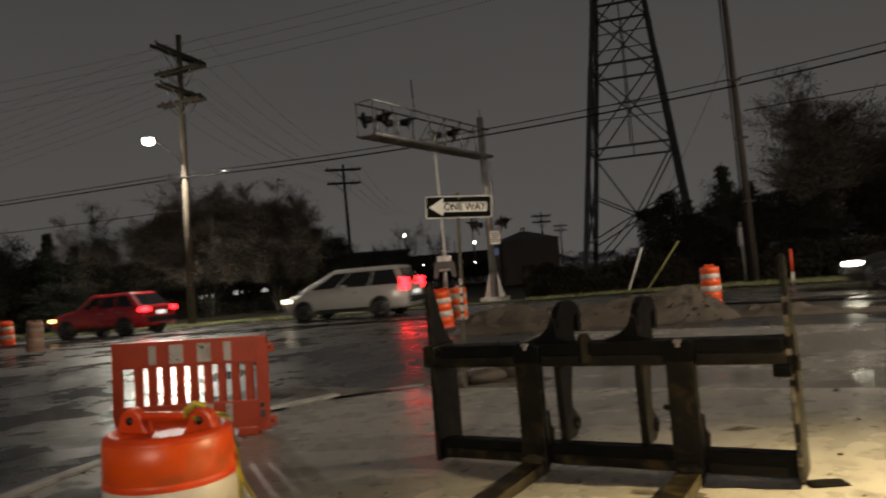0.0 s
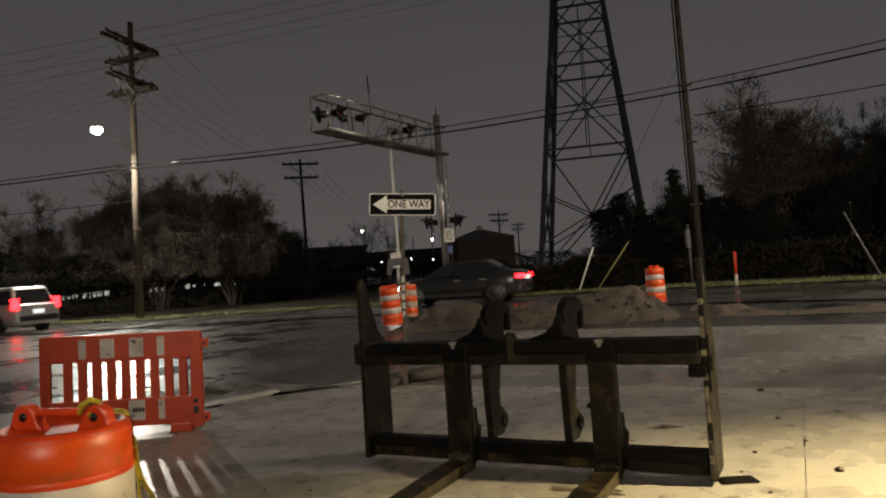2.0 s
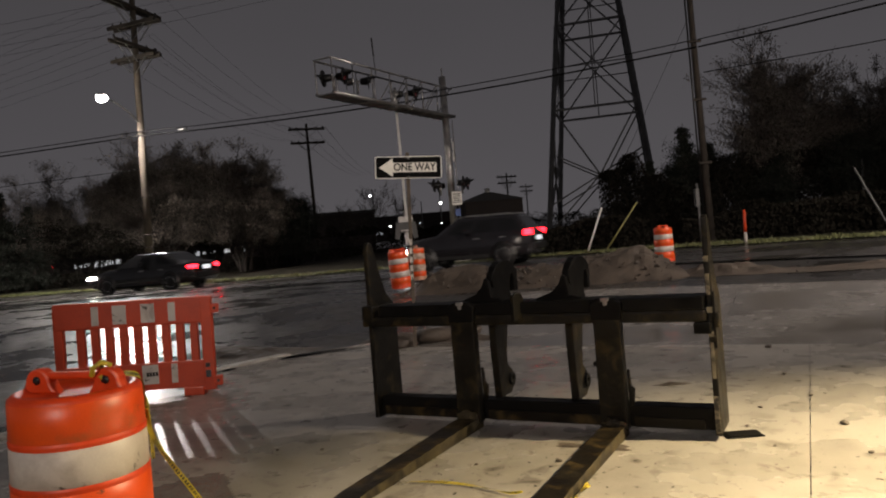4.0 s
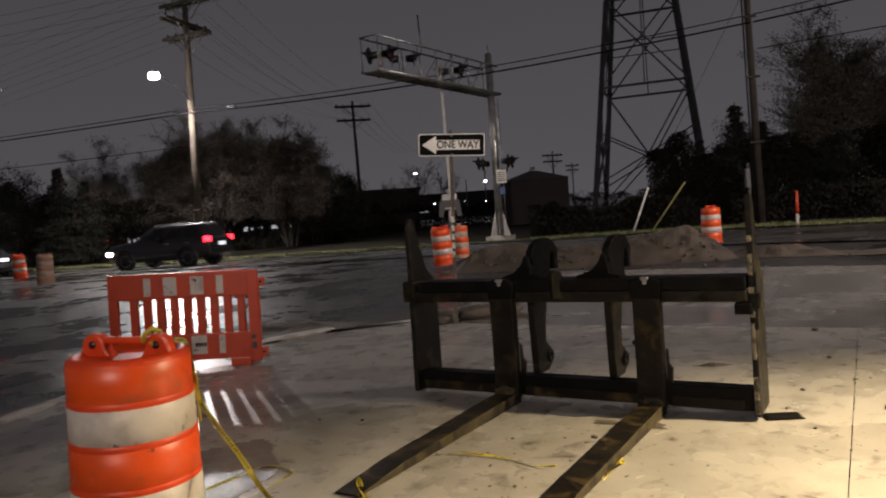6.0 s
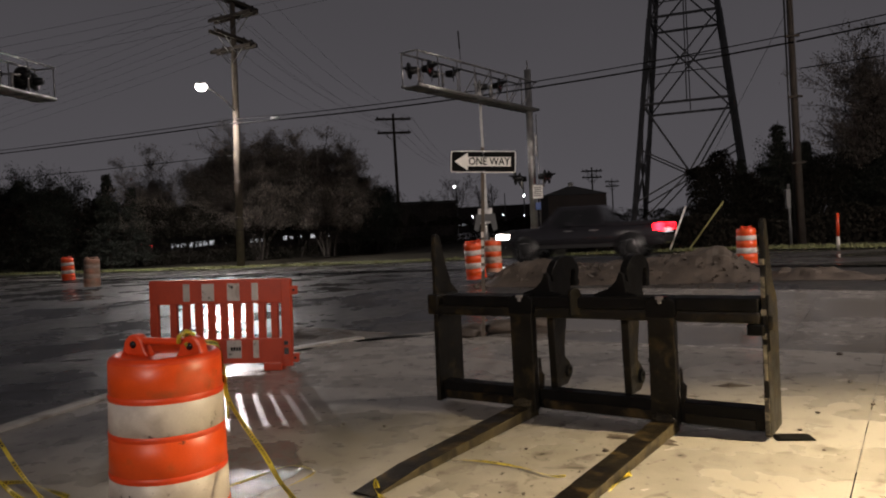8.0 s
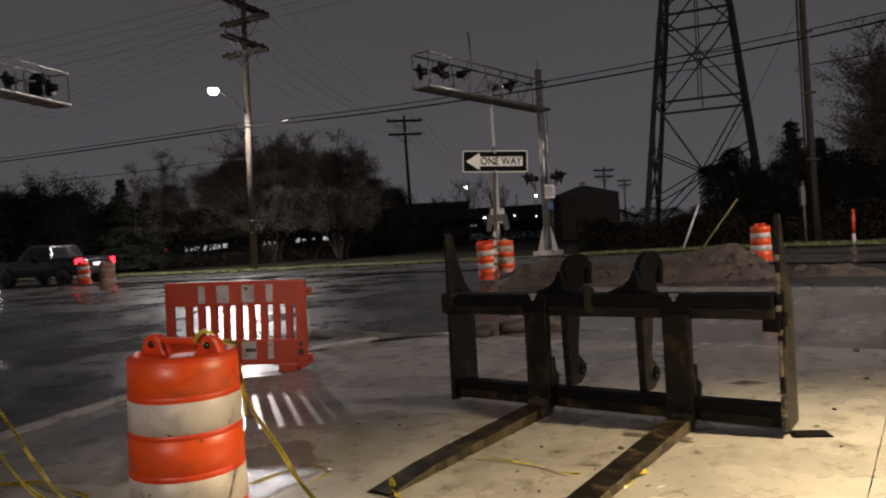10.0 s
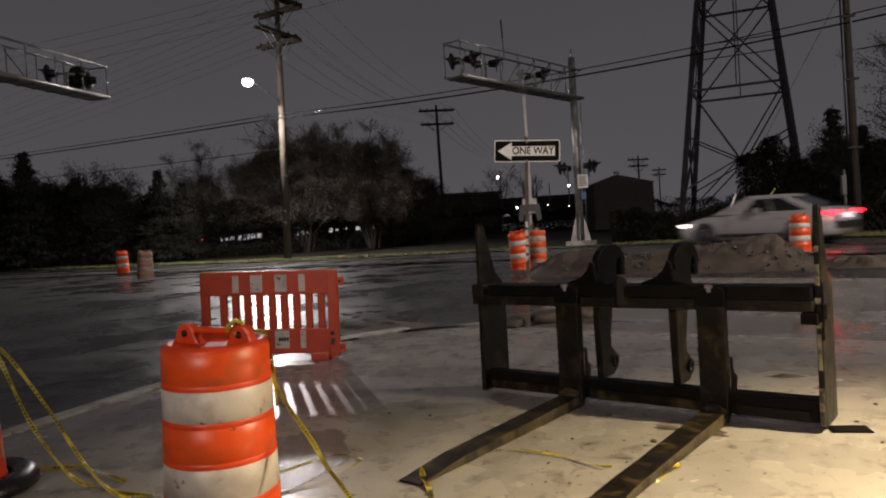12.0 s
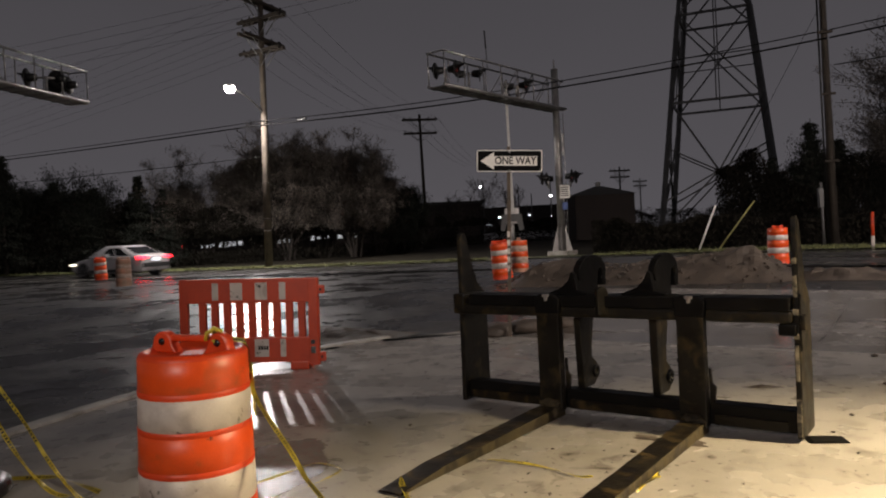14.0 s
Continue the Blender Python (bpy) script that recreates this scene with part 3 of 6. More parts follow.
def hook_plate(x):
    """A coupler hook: a curved claw on a gusset above the beam, a waisted leg with a pin eye below."""
    arc = []
    for k in range(13):
        a = radians(200 - k * 22)
        arc.append((0.20 + 0.145 * math.cos(a), 1.12 + 0.145 * math.sin(a)))
    inner = []
    for k in range(9):
        a = radians(-20 + k * 22)
        inner.append((0.278 + 0.026 * math.cos(a), 1.08 + 0.07 * math.sin(a)))
    out = [(0.03, 0.93), (0.045, 1.08)] + arc[:11] + [(0.338, 1.0), (0.306, 1.0)] + inner + [(0.245, 1.05), (0.245, 0.98), (0.26, 0.93)]
    rot = Matrix.Rotation(radians(90), 4, "Z")
    bm = B()
    prism(bm, [((px - 0.03) * 1.8, 0.93 + (pz - 0.93) * 1.04) for px, pz in out], 0.06, Matrix.Translation((x, 0.10, 0)) @ rot)
    part("coupler_hook", bm, STEEL_BLACK, fork, "curved black coupler hook", 0.008)
    bm = B()
    prism(bm, [(-0.21, 0.985), (0.14, 0.985), (0.14, 0.995), (0.05, 1.02), (0.03, 1.15), (0.0, 1.17), (-0.03, 1.10), (-0.09, 1.045), (-0.21, 1.0)], 0.05, Matrix.Translation((x, 0.08, -0.012)))
    part("gusset", bm, STEEL_BLACK, fork, "", 0.008)
    bm = B()
    leg = [(-0.09, 0.95), (0.09, 0.95), (0.075, 0.72), (0.045, 0.55), (0.04, 0.44), (0.10, 0.37), (0.125, 0.31), (0.10, 0.24), (0.06, 0.20), (-0.07, 0.20), (-0.085, 0.55)]
    prism(bm, [((px + 0.09) * 1.5, pz) for px, pz in leg], 0.06, Matrix.Translation((x, 0.12, 0)) @ Matrix.Rotation(radians(90), 4, "Z"))
    part("hook_leg", bm, STEEL_WORN, fork, "", 0.006)
    bm = B()
    m = Matrix.Translation((x, 0.36, 0.31)) @ Matrix.Rotation(radians(90), 4, "Z") @ Matrix.Rotation(radians(90), 4, "X")
    lathe(bm, [(0.025, -0.045), (0.055, -0.045), (0.055, 0.045), (0.025, 0.045), (0.025, -0.045)], 18, m)
    part("pin_eye", bm, STEEL_BLACK, fork)


hook_plate(-0.43)
hook_plate(0.20)
bm = B()
prism(bm, [(-0.045, 0.83), (0.045, 0.83), (0.05, 1.0), (0.03, 1.045), (-0.02, 1.05), (-0.045, 1.02)], 0.05, Matrix.Translation((-0.135, -0.03, 0)) @ Matrix.Rotation(radians(50), 4, "Z"))
part("stop_lug", bm, STEEL_WORN, fork, "", 0.008)
bm = B()
tube(bm, [(0.31, 0.36, 0.44), (0.39, 0.30, 0.43), (0.43, 0.26, 0.36), (0.42, 0.26, 0.30), (0.36, 0.30, 0.29)], 0.022, 10)
part("latch_handle", bm, STEEL_BLACK, fork)

# ---- traffic drums ----
def drum(name, m, label, body, sheet_a, sheet_b, base=True):
    d = thing(name, m, label, "traffic drum", "orange traffic drums")
    edges = (0.06, 0.165, 0.345, 0.525, 0.703, 0.868, 1.035)
    steps = []
    for k, (z0, z9) in enumerate(zip(edges, edges[1:])):
        r = 0.268 - 0.0045 * k
        steps += [(r + 0.004, z0 + 0.004), (r + 0.0045, z0 + 0.012), (r, z0 + 0.018), (r - 0.002, z9 - 0.004)]
    steps += [(0.240, 1.040), (0.226, 1.052), (0.208, 1.056), (0.195, 1.040), (0.10, 1.030), (0.0, 1.034)]
    bm = B()
    lathe(bm, [(0.0, 0.06)] + steps, 40)
    part("body", bm, body, d)
    for k, (z0, z9) in enumerate(zip(edges[1:-1], edges[2:])):
        r = 0.2635 - 0.0045 * k
        bm = B()
        lathe(bm, [(r - 0.003, z0 + 0.017), (r + 0.0012, z0 + 0.020), (r - 0.001, z9 - 0.008), (r - 0.005, z9 - 0.005)], 48)
        part("band", bm, sheet_a if k % 2 == 0 else sheet_b, d, "orange reflective band" if k % 2 == 0 else "white reflective band")
    bm = B()
    ear = [(-0.085, 1.03), (0.085, 1.03), (0.062, 1.06)] + [(0.056 * math.cos(radians(18 * k)), 1.075 + 0.056 * math.sin(radians(18 * k))) for k in range(11)] + [(-0.062, 1.06)]
    for s in (-1, 1):
        prism(bm, ear, 0.055, Matrix.Translation((s * 0.155, 0, 0)))
    beam(bm, (-0.14, 0, 1.10), (0.14, 0, 1.10), 0.035, 0.03)
    part("handle", bm, body, d, "moulded carrying handle", 0.01)
    for s in (-1, 1):
        bm = B()
        lathe(bm, [(0.0, -0.004), (0.016, -0.004), (0.017, 0.004), (0.0, 0.005)], 12, Matrix.Translation((s * 0.155, -0.027, 1.085)) @ Matrix.Rotation(radians(90), 4, "X"))
        part("bolt", bm, RUBBER, d)
    if base:
        bm = B()
        lathe(bm, [(0.30, 0.075), (0.33, 0.10), (0.40, 0.095), (0.455, 0.05), (0.46, 0.0), (0.29, 0.0), (0.30, 0.075)], 40)
        part("tyre_base", bm, RUBBER, d, "black rubber ballast ring")
    return d


SMALL = Matrix.Diagonal((0.9, 0.9, 0.86, 1))
drum("traffic_drum", pose(-1.545, 3.40, 0.0, 0, 1.3, -14), "orange and white banded plastic drum with tape tied on", ORANGE, ORANGE_SHEET, WHITE_SHEET)
drum("traffic_drum", pose(-3.76, 4.32, 0.0, 0, -2, 40), "orange and white banded drum on a black ballast ring", ORANGE, ORANGE_SHEET, WHITE_SHEET)
drum("traffic_drum", pose(-16.6, 27.3, height(-16.6, 27.3), 0, -2, 60) @ SMALL, "small-looking clean orange drum at the road's edge", ORANGE, ORANGE_SHEET, WHITE_SHEET, False)
drum("traffic_drum", pose(-12.5, 21.8, height(-12.5, 21.8), 0, 2, 20) @ SMALL, "drum caked in brown mud, its bands hardly seen", MUD_ORANGE, MUD_ORANGE, MUD_WHITE, False)
drum("traffic_drum", pose(-0.50, 17.45, height(-0.5, 17.45), 2, -4, 10) @ SMALL, "crooked orange drum at the end of the soil heap", ORANGE, ORANGE_SHEET, WHITE_SHEET, False)
drum("traffic_drum", pose(-0.12, 19.6, height(-0.12, 19.6), 0, 3, 80) @ SMALL, "muddy orange drum behind another by the road", MUD_ORANGE, ORANGE_SHEET, MUD_WHITE, False)
drum("traffic_drum", pose(6.02, 18.3, height(6.02, 18.3), 0, 0, 35) @ SMALL, "orange and white drum standing beside the soil heap", ORANGE, ORANGE_SHEET, WHITE_SHEET, False)

# ---- plastic barrier ----
bar = thing("plastic_barrier", pose(-4.105, 8.48, 0.03, 0, 1.6, 2.4), "orange-red plastic pedestrian barrier with a slatted middle and white panels", "barrier")
W = 1.67


def panel(name, x0, x1, z0, z1, y0, y1, m=BARRIER, label="", bev=0.012):
    bm = B()
    box(bm, x0, x1, y0, y1, z0, z1, bev=bev)
    part(name, bm, m, bar, label)


panel("top_panel", 0, W, 0.805, 1.09, -0.04, 0.04)
panel("bottom_panel", 0.06, W, 0.10, 0.395, -0.04, 0.04)
panel("end_post", -0.01, 0.09, 0.06, 1.07, -0.035, 0.035)
panel("end_post", W - 0.12, W + 0.0, 0.06, 1.085, -0.045, 0.045)
for k in range(9):
    x = 0.268 + k * 0.150
    panel("slat", x - 0.043, x + 0.043, 0.38, 0.82, -0.028, 0.028)
for x0, x1 in ((0.40, 0.475), (0.62, 0.765), (0.92, 1.065), (1.21, 1.285)):
    panel("white_panel", x0, x1, 0.84, 1.045, -0.046, -0.038, WHITE_SHEET, "white reflective panel", 0.001)
for x0, x1 in ((0.90, 1.07), (1.21, 1.275)):
    panel("white_panel", x0, x1, 0.165, 0.375, -0.046, -0.038, WHITE_SHEET, "white reflective panel", 0.001)
for k in range(4):
    bm = B()
    box(bm, 0.945 + 0.032 * k, 0.968 + 0.032 * k, -0.049, -0.045, 0.25, 0.295)
    part("letter_bar", bm, SIGN_BLACK, bar)
bm = B()
box(bm, 0.92, 0.97, -0.049, -0.045, 0.21, 0.216)
part("letter_bar", bm, SIGN_BLACK, bar)
for z0, z1 in ((0.90, 1.0), (0.10, 0.21)):
    panel("lug", W - 0.01, W + 0.07, z0, z1, -0.03, 0.03, BARRIER)
    bm = B()
    rod(bm, (W + 0.03, -0.034, (z0 + z1) / 2), (W + 0.03, 0.034, (z0 + z1) / 2), 0.016, n=10)
    part("pin", bm, RUBBER, bar)
# black blocks proud of the end post paint the shade of its hollows
panel("recess_shade", W - 0.095, W - 0.04, 0.20, 0.28, -0.049, -0.044, RUBBER, "", 0.001)
panel("recess_shade", W - 0.095, W - 0.045, 0.31, 0.36, -0.049, -0.044, RUBBER, "", 0.001)
panel("foot", 0.10, 0.32, -0.022, 0.11, -0.22, 0.22, RUBBER, "black rubber foot", 0.015)
panel("foot", W - 0.34, W - 0.12, 0.012, 0.11, -0.06, 0.30, BARRIER, "", 0.015)

# ---- one-way sign ----
sign = thing("one_way_sign", pose(-0.24, 10.49, -0.02), "black and white one-way arrow sign on a perforated steel post", "road sign")
bm = B()
lean = Vector((0.115, 0.0, 2.70))
beam(bm, (0, 0.03, 0), lean + Vector((0, 0.03, 0)), 0.05, 0.05, (0, 1, 0))
part("post", bm, POST_RUST, sign, "rusty brown perforated post", 0.004)
SM = Matrix.Translation((0.118, 0.0, 2.495)) @ Euler((0, radians(3.4), radians(2.0))).to_matrix().to_4x4()


def plate(name, x0, x1, z0, z1, y, t, m, rad, label=""):
    out = []
    for cx, cz, a0 in ((x1 - rad, z1 - rad, 0), (x0 + rad, z1 - rad, 90), (x0 + rad, z0 + rad, 180), (x1 - rad, z0 + rad, 270)):
        for k in range(5):
            a = radians(a0 + 22.5 * k)
            out.append((cx + rad * math.cos(a), cz + rad * math.sin(a)))
    bm = B()
    prism(bm, out, t, SM @ Matrix.Translation((0, y, 0)))
    return part(name, bm, m, sign, label)


plate("blank", -0.457, 0.457, -0.1525, 0.1525, -0.004, 0.004, SIGN_WHITE, 0.03, "white sign border")
plate("field", -0.444, 0.444, -0.14, 0.14, -0.0075, 0.003, SIGN_BLACK, 0.022, "black sign field")
bm = B()
prism(bm, [(-0.405, 0), (-0.215, 0.125), (-0.215, 0.066), (0.385, 0.066), (0.385, -0.066), (-0.215, -0.066), (-0.215, -0.125)], 0.002, SM @ Matrix.Translation((0, -0.0105, 0)))
part("arrow", bm, SIGN_WHITE, sign, "white arrow")


def lettering(text, size, m, material, parent, name="lettering", ox=1.0):
    cu = bpy.data.curves.new("text", "FONT")
    cu.body, cu.size, cu.align_x, cu.align_y, cu.extrude = text, size, "CENTER", "CENTER", 0.001
    cu.offset = 0.0025
    tmp = new("text", cu)
    bpy.context.view_layer.update()
    me = bpy.data.meshes.new_from_object(tmp.evaluated_get(bpy.context.evaluated_depsgraph_get()))
    bpy.data.objects.remove(tmp)
    bpy.data.curves.remove(cu)
    me.transform(m @ Matrix.Diagonal((ox, 1, 1, 1)))
    me.materials.clear()
    me.materials.append(material)
    ob = new(name, me)
    ob.parent = parent
    return ob


lettering("ONE WAY", 0.145, SM @ Matrix.Translation((0.083, -0.0125, 0)) @ Matrix.Rotation(radians(90), 4, "X"), SIGN_BLACK, sign, ox=0.85)
for z in (0.125, -0.135):
    bm = B()
    lathe(bm, [(0.0, 0), (0.017, 0), (0.014, 0.008), (0, 0.01)], 12, SM @ Matrix.Translation((0, -0.009, z)) @ Matrix.Rotation(radians(90), 4, "X"))
    part("bolt", bm, ALU, sign)
for k in range(5):
    bm = B()
    box(bm, -0.02 + lean.x * (0.9 + 0.1 * k) / 2.7, 0.02 + lean.x * (0.9 + 0.1 * k) / 2.7, -0.004, 0.0, 0.95 + 0.12 * k, 1.03 + 0.12 * k)
    part("reflective_strip", bm, WHITE_SHEET, sign)


def sandbag(m, label):
    bm = B()
    r = bmesh.ops.create_icosphere(bm, subdivisions=3, radius=1.0)
    for v in r["verts"]:
        c = v.co
        k = 1 + 0.12 * noise.noise(c * 2.2)
        v.co = Vector((math.copysign(abs(c.x) ** 0.7, c.x) * 0.32, math.copysign(abs(c.y) ** 0.7, c.y) * 0.19, math.copysign(abs(c.z) ** 0.8, c.z) * 0.10 + 0.09)) * k
    for f in bm.faces:
        f.smooth = True
    o = obj("sandbag", bm, SOIL)
    o.matrix_world = m
    tagged(o, label, "sandbag", "sandbags at the sign")


sandbag(pose(0.05, 10.95, -0.01, 0, 0, 20), "muddy sandbag slumped against the sign post")
sandbag(pose(-0.42, 10.75, -0.03, 0, 0, 70), "dark wet sandbag beside the sign post")
sandbag(pose(0.42, 11.15, -0.01, 0, 0, -25), "brown sandbag lying by the sign")

# ---- caution tape ----
def tape(pts, w, label, twist=0.0, seed=0):
    pts = [Vector(p) for p in pts]
    r = random.Random(seed)
    fine = []
    for i in range(len(pts) - 1):
        p0, p1, p2, p3 = pts[max(i - 1, 0)], pts[i], pts[i + 1], pts[min(i + 2, len(pts) - 1)]
        for k in range(8):
            t = k / 8
            fine.append(0.5 * (2 * p1 + (p2 - p0) * t + (2 * p0 - 5 * p1 + 4 * p2 - p3) * t * t + (3 * p1 - p0 - 3 * p2 + p3) * t ** 3))
    fine.append(pts[-1])
    d = thing("caution_tape", Matrix.Identity(4), label, "tape", "yellow caution tape")
    bm, ink = B(), B()
    prev, run = None, 0.0
    for i, p in enumerate(fine):
        t = (fine[min(i + 1, len(fine) - 1)] - fine[max(i - 1, 0)]).normalized()
        s = t.cross(Vector((0, 0, 1)))
        s = s.normalized() if s.length > 1e-3 else Vector((1, 0, 0))
        a = twist * math.sin(i * 0.35 + seed) + (0.9 if p.z > 0.05 else 0.1)
        s = (Matrix.Rotation(a, 3, t) @ s) * w / 2
        n = s.cross(t).normalized() * 0.0012
        cur = (p - s, p + s, n, t)
        if prev:
            q = [bm.verts.new(v) for v in (prev[0] - prev[2], prev[1] - prev[2], cur[1] - n, cur[0] - n)]
            q2 = [bm.verts.new(v) for v in (prev[0] + prev[2], prev[1] + prev[2], cur[1] + n, cur[0] + n)]
            bm.faces.new(q)
            bm.faces.new(q2[::-1])
            run += (p - fine[i - 1]).length
            if (run % 0.5) < 0.40:
                for c in range(2):
                    f0, f1 = 0.18 + 0.45 * c, 0.46 + 0.45 * c
                    for sg in (1, -1):
                        lo = lambda e, f: (e[0].lerp(e[1], 0.22) if f == 0 else e[0].lerp(e[1], 0.78)) + e[2] * 2.2 * sg
                        va, vb = lo(prev, 0).lerp(lo(cur, 0), f0), lo(prev, 0).lerp(lo(cur, 0), f1)
                        vc, vd = lo(prev, 1).lerp(lo(cur, 1), f1), lo(prev, 1).lerp(lo(cur, 1), f0)
                        ink.faces.new([ink.verts.new(v) for v in (va, vb, vc, vd)])
        prev = cur
    part("ribbon", bm, TAPE, d)
    if len(ink.faces):
        tagged(part("lettering", ink, TAPE_INK, d, "black printed lettering, worn"), kind="stuff")
    else:
        ink.free()


tape([(-1.40, 3.34, 1.145), (-1.38, 3.37, 1.10), (-1.345, 3.44, 1.082), (-1.312, 3.50, 1.055), (-1.305, 3.515, 0.98), (-1.305, 3.52, 0.897), (-1.285, 3.499, 0.819), (-1.213, 3.428, 0.739), (-1.066, 3.322, 0.594), (-0.973, 3.249, 0.488), (-0.862, 3.168, 0.392), (-0.68, 3.03, 0.16), (-0.56, 2.9, 0.012), (-0.45, 2.8, 0.012)], 0.021, "yellow caution tape tied to the drum's handle, trailing to the slab", 0.5, 1)
tape([(-1.300, 3.525, 0.96), (-1.298, 3.527, 0.88), (-1.297, 3.527, 0.80), (-1.296, 3.527, 0.70)], 0.013, "yellow tape end hanging down the drum", 0.3, 5)
bm = B()
tube(bm, [(-1.43, 3.335, 1.10), (-1.415, 3.315, 1.13), (-1.385, 3.325, 1.15), (-1.36, 3.345, 1.135), (-1.375, 3.35, 1.10), (-1.40, 3.33, 1.085)], 0.011, 7)
tagged(obj("tape_knot", bm, TAPE), "crumpled yellow tape knotted round the drum's handle", "tape")
tape([(-3.50, 4.30, 0.96), (-3.33, 4.27, 0.90), (-2.99, 4.16, 0.58), (-2.72, 4.05, 0.30), (-2.6, 4.1, 0.10), (-2.5, 4.15, 0.02), (-2.2, 4.1, 0.012), (-1.8, 3.9, 0.012)], 0.022, "yellow caution tape slung from the drum to the ground", 0.5, 2)
tape([(-3.50, 4.30, 0.96), (-3.36, 4.25, 0.88), (-3.15, 4.2, 0.50), (-3.02, 4.25, 0.22), (-2.92, 4.33, 0.05), (-2.78, 4.36, 0.02), (-2.6, 4.25, 0.014), (-2.35, 4.2, 0.012)], 0.027, "second strand of yellow caution tape sagging to the ground", 0.7, 3)
tape([(-0.41, 4.98, 0.012), (-0.15, 4.92, 0.014), (0.1, 4.78, 0.012), (0.27, 4.61, 0.014), (0.36, 4.55, 0.03)], 0.016, "muddy yellow tape lying between the tines", 0.5, 4)
tape([(-1.74, 4.55, 0.012), (-1.6, 4.75, 0.012), (-1.45, 4.94, 0.012), (-1.28, 4.86, 0.012), (-1.25, 4.74, 0.012), (-1.4, 4.45, 0.012), (-1.6, 4.25, 0.012)], 0.016, "dirty yellow tape looped on the slab", 0.3, 6)
tape([(-0.79, 4.5, 0.06), (-0.76, 4.42, 0.02), (-0.70, 4.25, 0.012), (-0.67, 4.12, 0.012)], 0.035, "scrap of yellow tape beside the tine", 0.6, 7)
tape([(0.58, 4.36, 0.012), (0.66, 4.46, 0.02), (0.76, 4.62, 0.012)], 0.03, "torn yellow tape under the tine", 0.9, 8)
tape([(-4.6, 3.9, 0.012), (-3.9, 4.6, 0.012), (-3.3, 4.75, 0.012), (-3.02, 4.62, 0.03), (-2.7, 4.45, 0.012)], 0.03, "crumpled yellow tape on the slab by the drum", 0.6, 9)

# ---- litter ----
bm = B()
prism(bm, [(-0.14, 0), (0.12, 0), (0.10, 0.016), (-0.11, 0.016)], 0.13, Matrix.Translation((1.98, 5.265, 0.002)) @ Matrix.Rotation(radians(-4), 4, "Z"))
tagged(obj("steel_offcut", bm, STEEL_BLACK, 0.004), "flat dark steel plate lying beside the fork", "offcut")
rnd = random.Random(12)
for k, (x, y, r) in enumerate([(2.09, 5.46, .025), (2.05, 4.99, .022), (2.06, 6.91, .06), (0.63, 6.38, .03), (0.5, 6.6, .04), (0.68, 5.1, .035), (2.4, 5.9, .03), (2.7, 5.3, .05), (-0.95, 5.9, .025), (1.0, 6.7, .03), (2.5, 4.7, .03), (3.1, 6.9, .04), (-1.3, 6.0, .02), (0.15, 5.2, .02), (0.1, 4.35, .02), (3.6, 8.2, .05), (2.9, 6.1, .03)]):
    bm = B()
    r *= 0.6
    q = bmesh.ops.create_icosphere(bm, subdivisions=1, radius=r)
    for v in q["verts"]:
        v.co *= 1 + 0.35 * noise.noise(v.co * 40 + Vector((k, 0, 0)))
    o = obj("stone", bm, SOIL)
    o.matrix_world = pose(x, y, height(x, y) + r * 0.35, 0, 0, rnd.random() * 360) @ Matrix.Diagonal((1.3, 1, 0.6, 1))
    tagged(o, "muddy stone on the concrete", "stone", "loose stones")


def mud_patch(x, y, rx, ry, h, rz, label):
    bm = B()
    n, m = 26, 26
    g = [[None] * (m + 1) for _ in range(n + 1)]
    for i in range(n + 1):
        for j in range(m + 1):
            u, v = -1 + 2 * i / n, -1 + 2 * j / m
            d = math.hypot(u, v)
            e = smooth(1.0, 0.25, d + 0.35 * noise.noise((u * 2 + x, v * 2 + y, 5)))
            px, py = x + u * rx * math.cos(rz) - v * ry * math.sin(rz), y + u * rx * math.sin(rz) + v * ry * math.cos(rz)
            z = height(px, py) - 0.02 + e * (h + 0.5 * h * noise.noise((px * 4, py * 4, 1)) + 0.3 * h * noise.noise((px * 11, py * 11, 2)))
            g[i][j] = bm.verts.new((px, py, z))
    for i in range(n):
        for j in range(m):
            bm.faces.new((g[i][j], g[i + 1][j], g[i + 1][j + 1], g[i][j + 1]))
    tagged(obj("mud_patch", bm, SOIL), label, "mud", "mud on the slabs")


# smoother film added to carry the street lamp's glint on the wet slab
bm = B()
rows = []
for i in range(41):
    row = []
    for j in range(41):
        u, v = -1 + i / 20, -1 + j / 20
        d = math.hypot(u, v) + 0.25 * noise.noise((u * 1.7, v * 1.7, 8))
        row.append((bm.verts.new((-1.86 + 0.52 * u + 0.10 * v, 4.72 + 0.95 * v, 0.004)), d))
    rows.append(row)
for i in range(40):
    for j in range(40):
        q = (rows[i][j], rows[i + 1][j], rows[i + 1][j + 1], rows[i][j + 1])
        if sum(w for _, w in q) / 4 < 0.86:
            bm.faces.new([w for w, _ in q])
bmesh.ops.delete(bm, geom=[v for v in bm.verts if not v.link_faces], context="VERTS")
tagged(obj("puddle", bm, WATER), "smooth wet film added where the lamp glints off the slab", "puddle")
mud_patch(-2.9, 11.3, 1.1, 0.7, 0.09, -0.5, "low spill of churned mud at the slab's edge")
mud_patch(0.2, 11.1, 1.3, 0.35, 0.06, -0.5, "thin ridge of mud along the joint by the sign")
mud_patch(6.0, 14.6, 1.2, 0.6, 0.16, -0.5, "dark clump of wet soil and rubble by the drum")
mud_patch(9.0, 13.0, 2.2, 0.5, 0.10, -0.45, "strip of wet soil along the street's edge")
mud_patch(1.62, 5.78, 0.30, 0.10, 0.05, -0.55, "crumbs of mud scraped off behind the fork")
mud_patch(2.1, 6.9, 0.28, 0.07, 0.035, -0.2, "smear of dark mud on the pale slab")
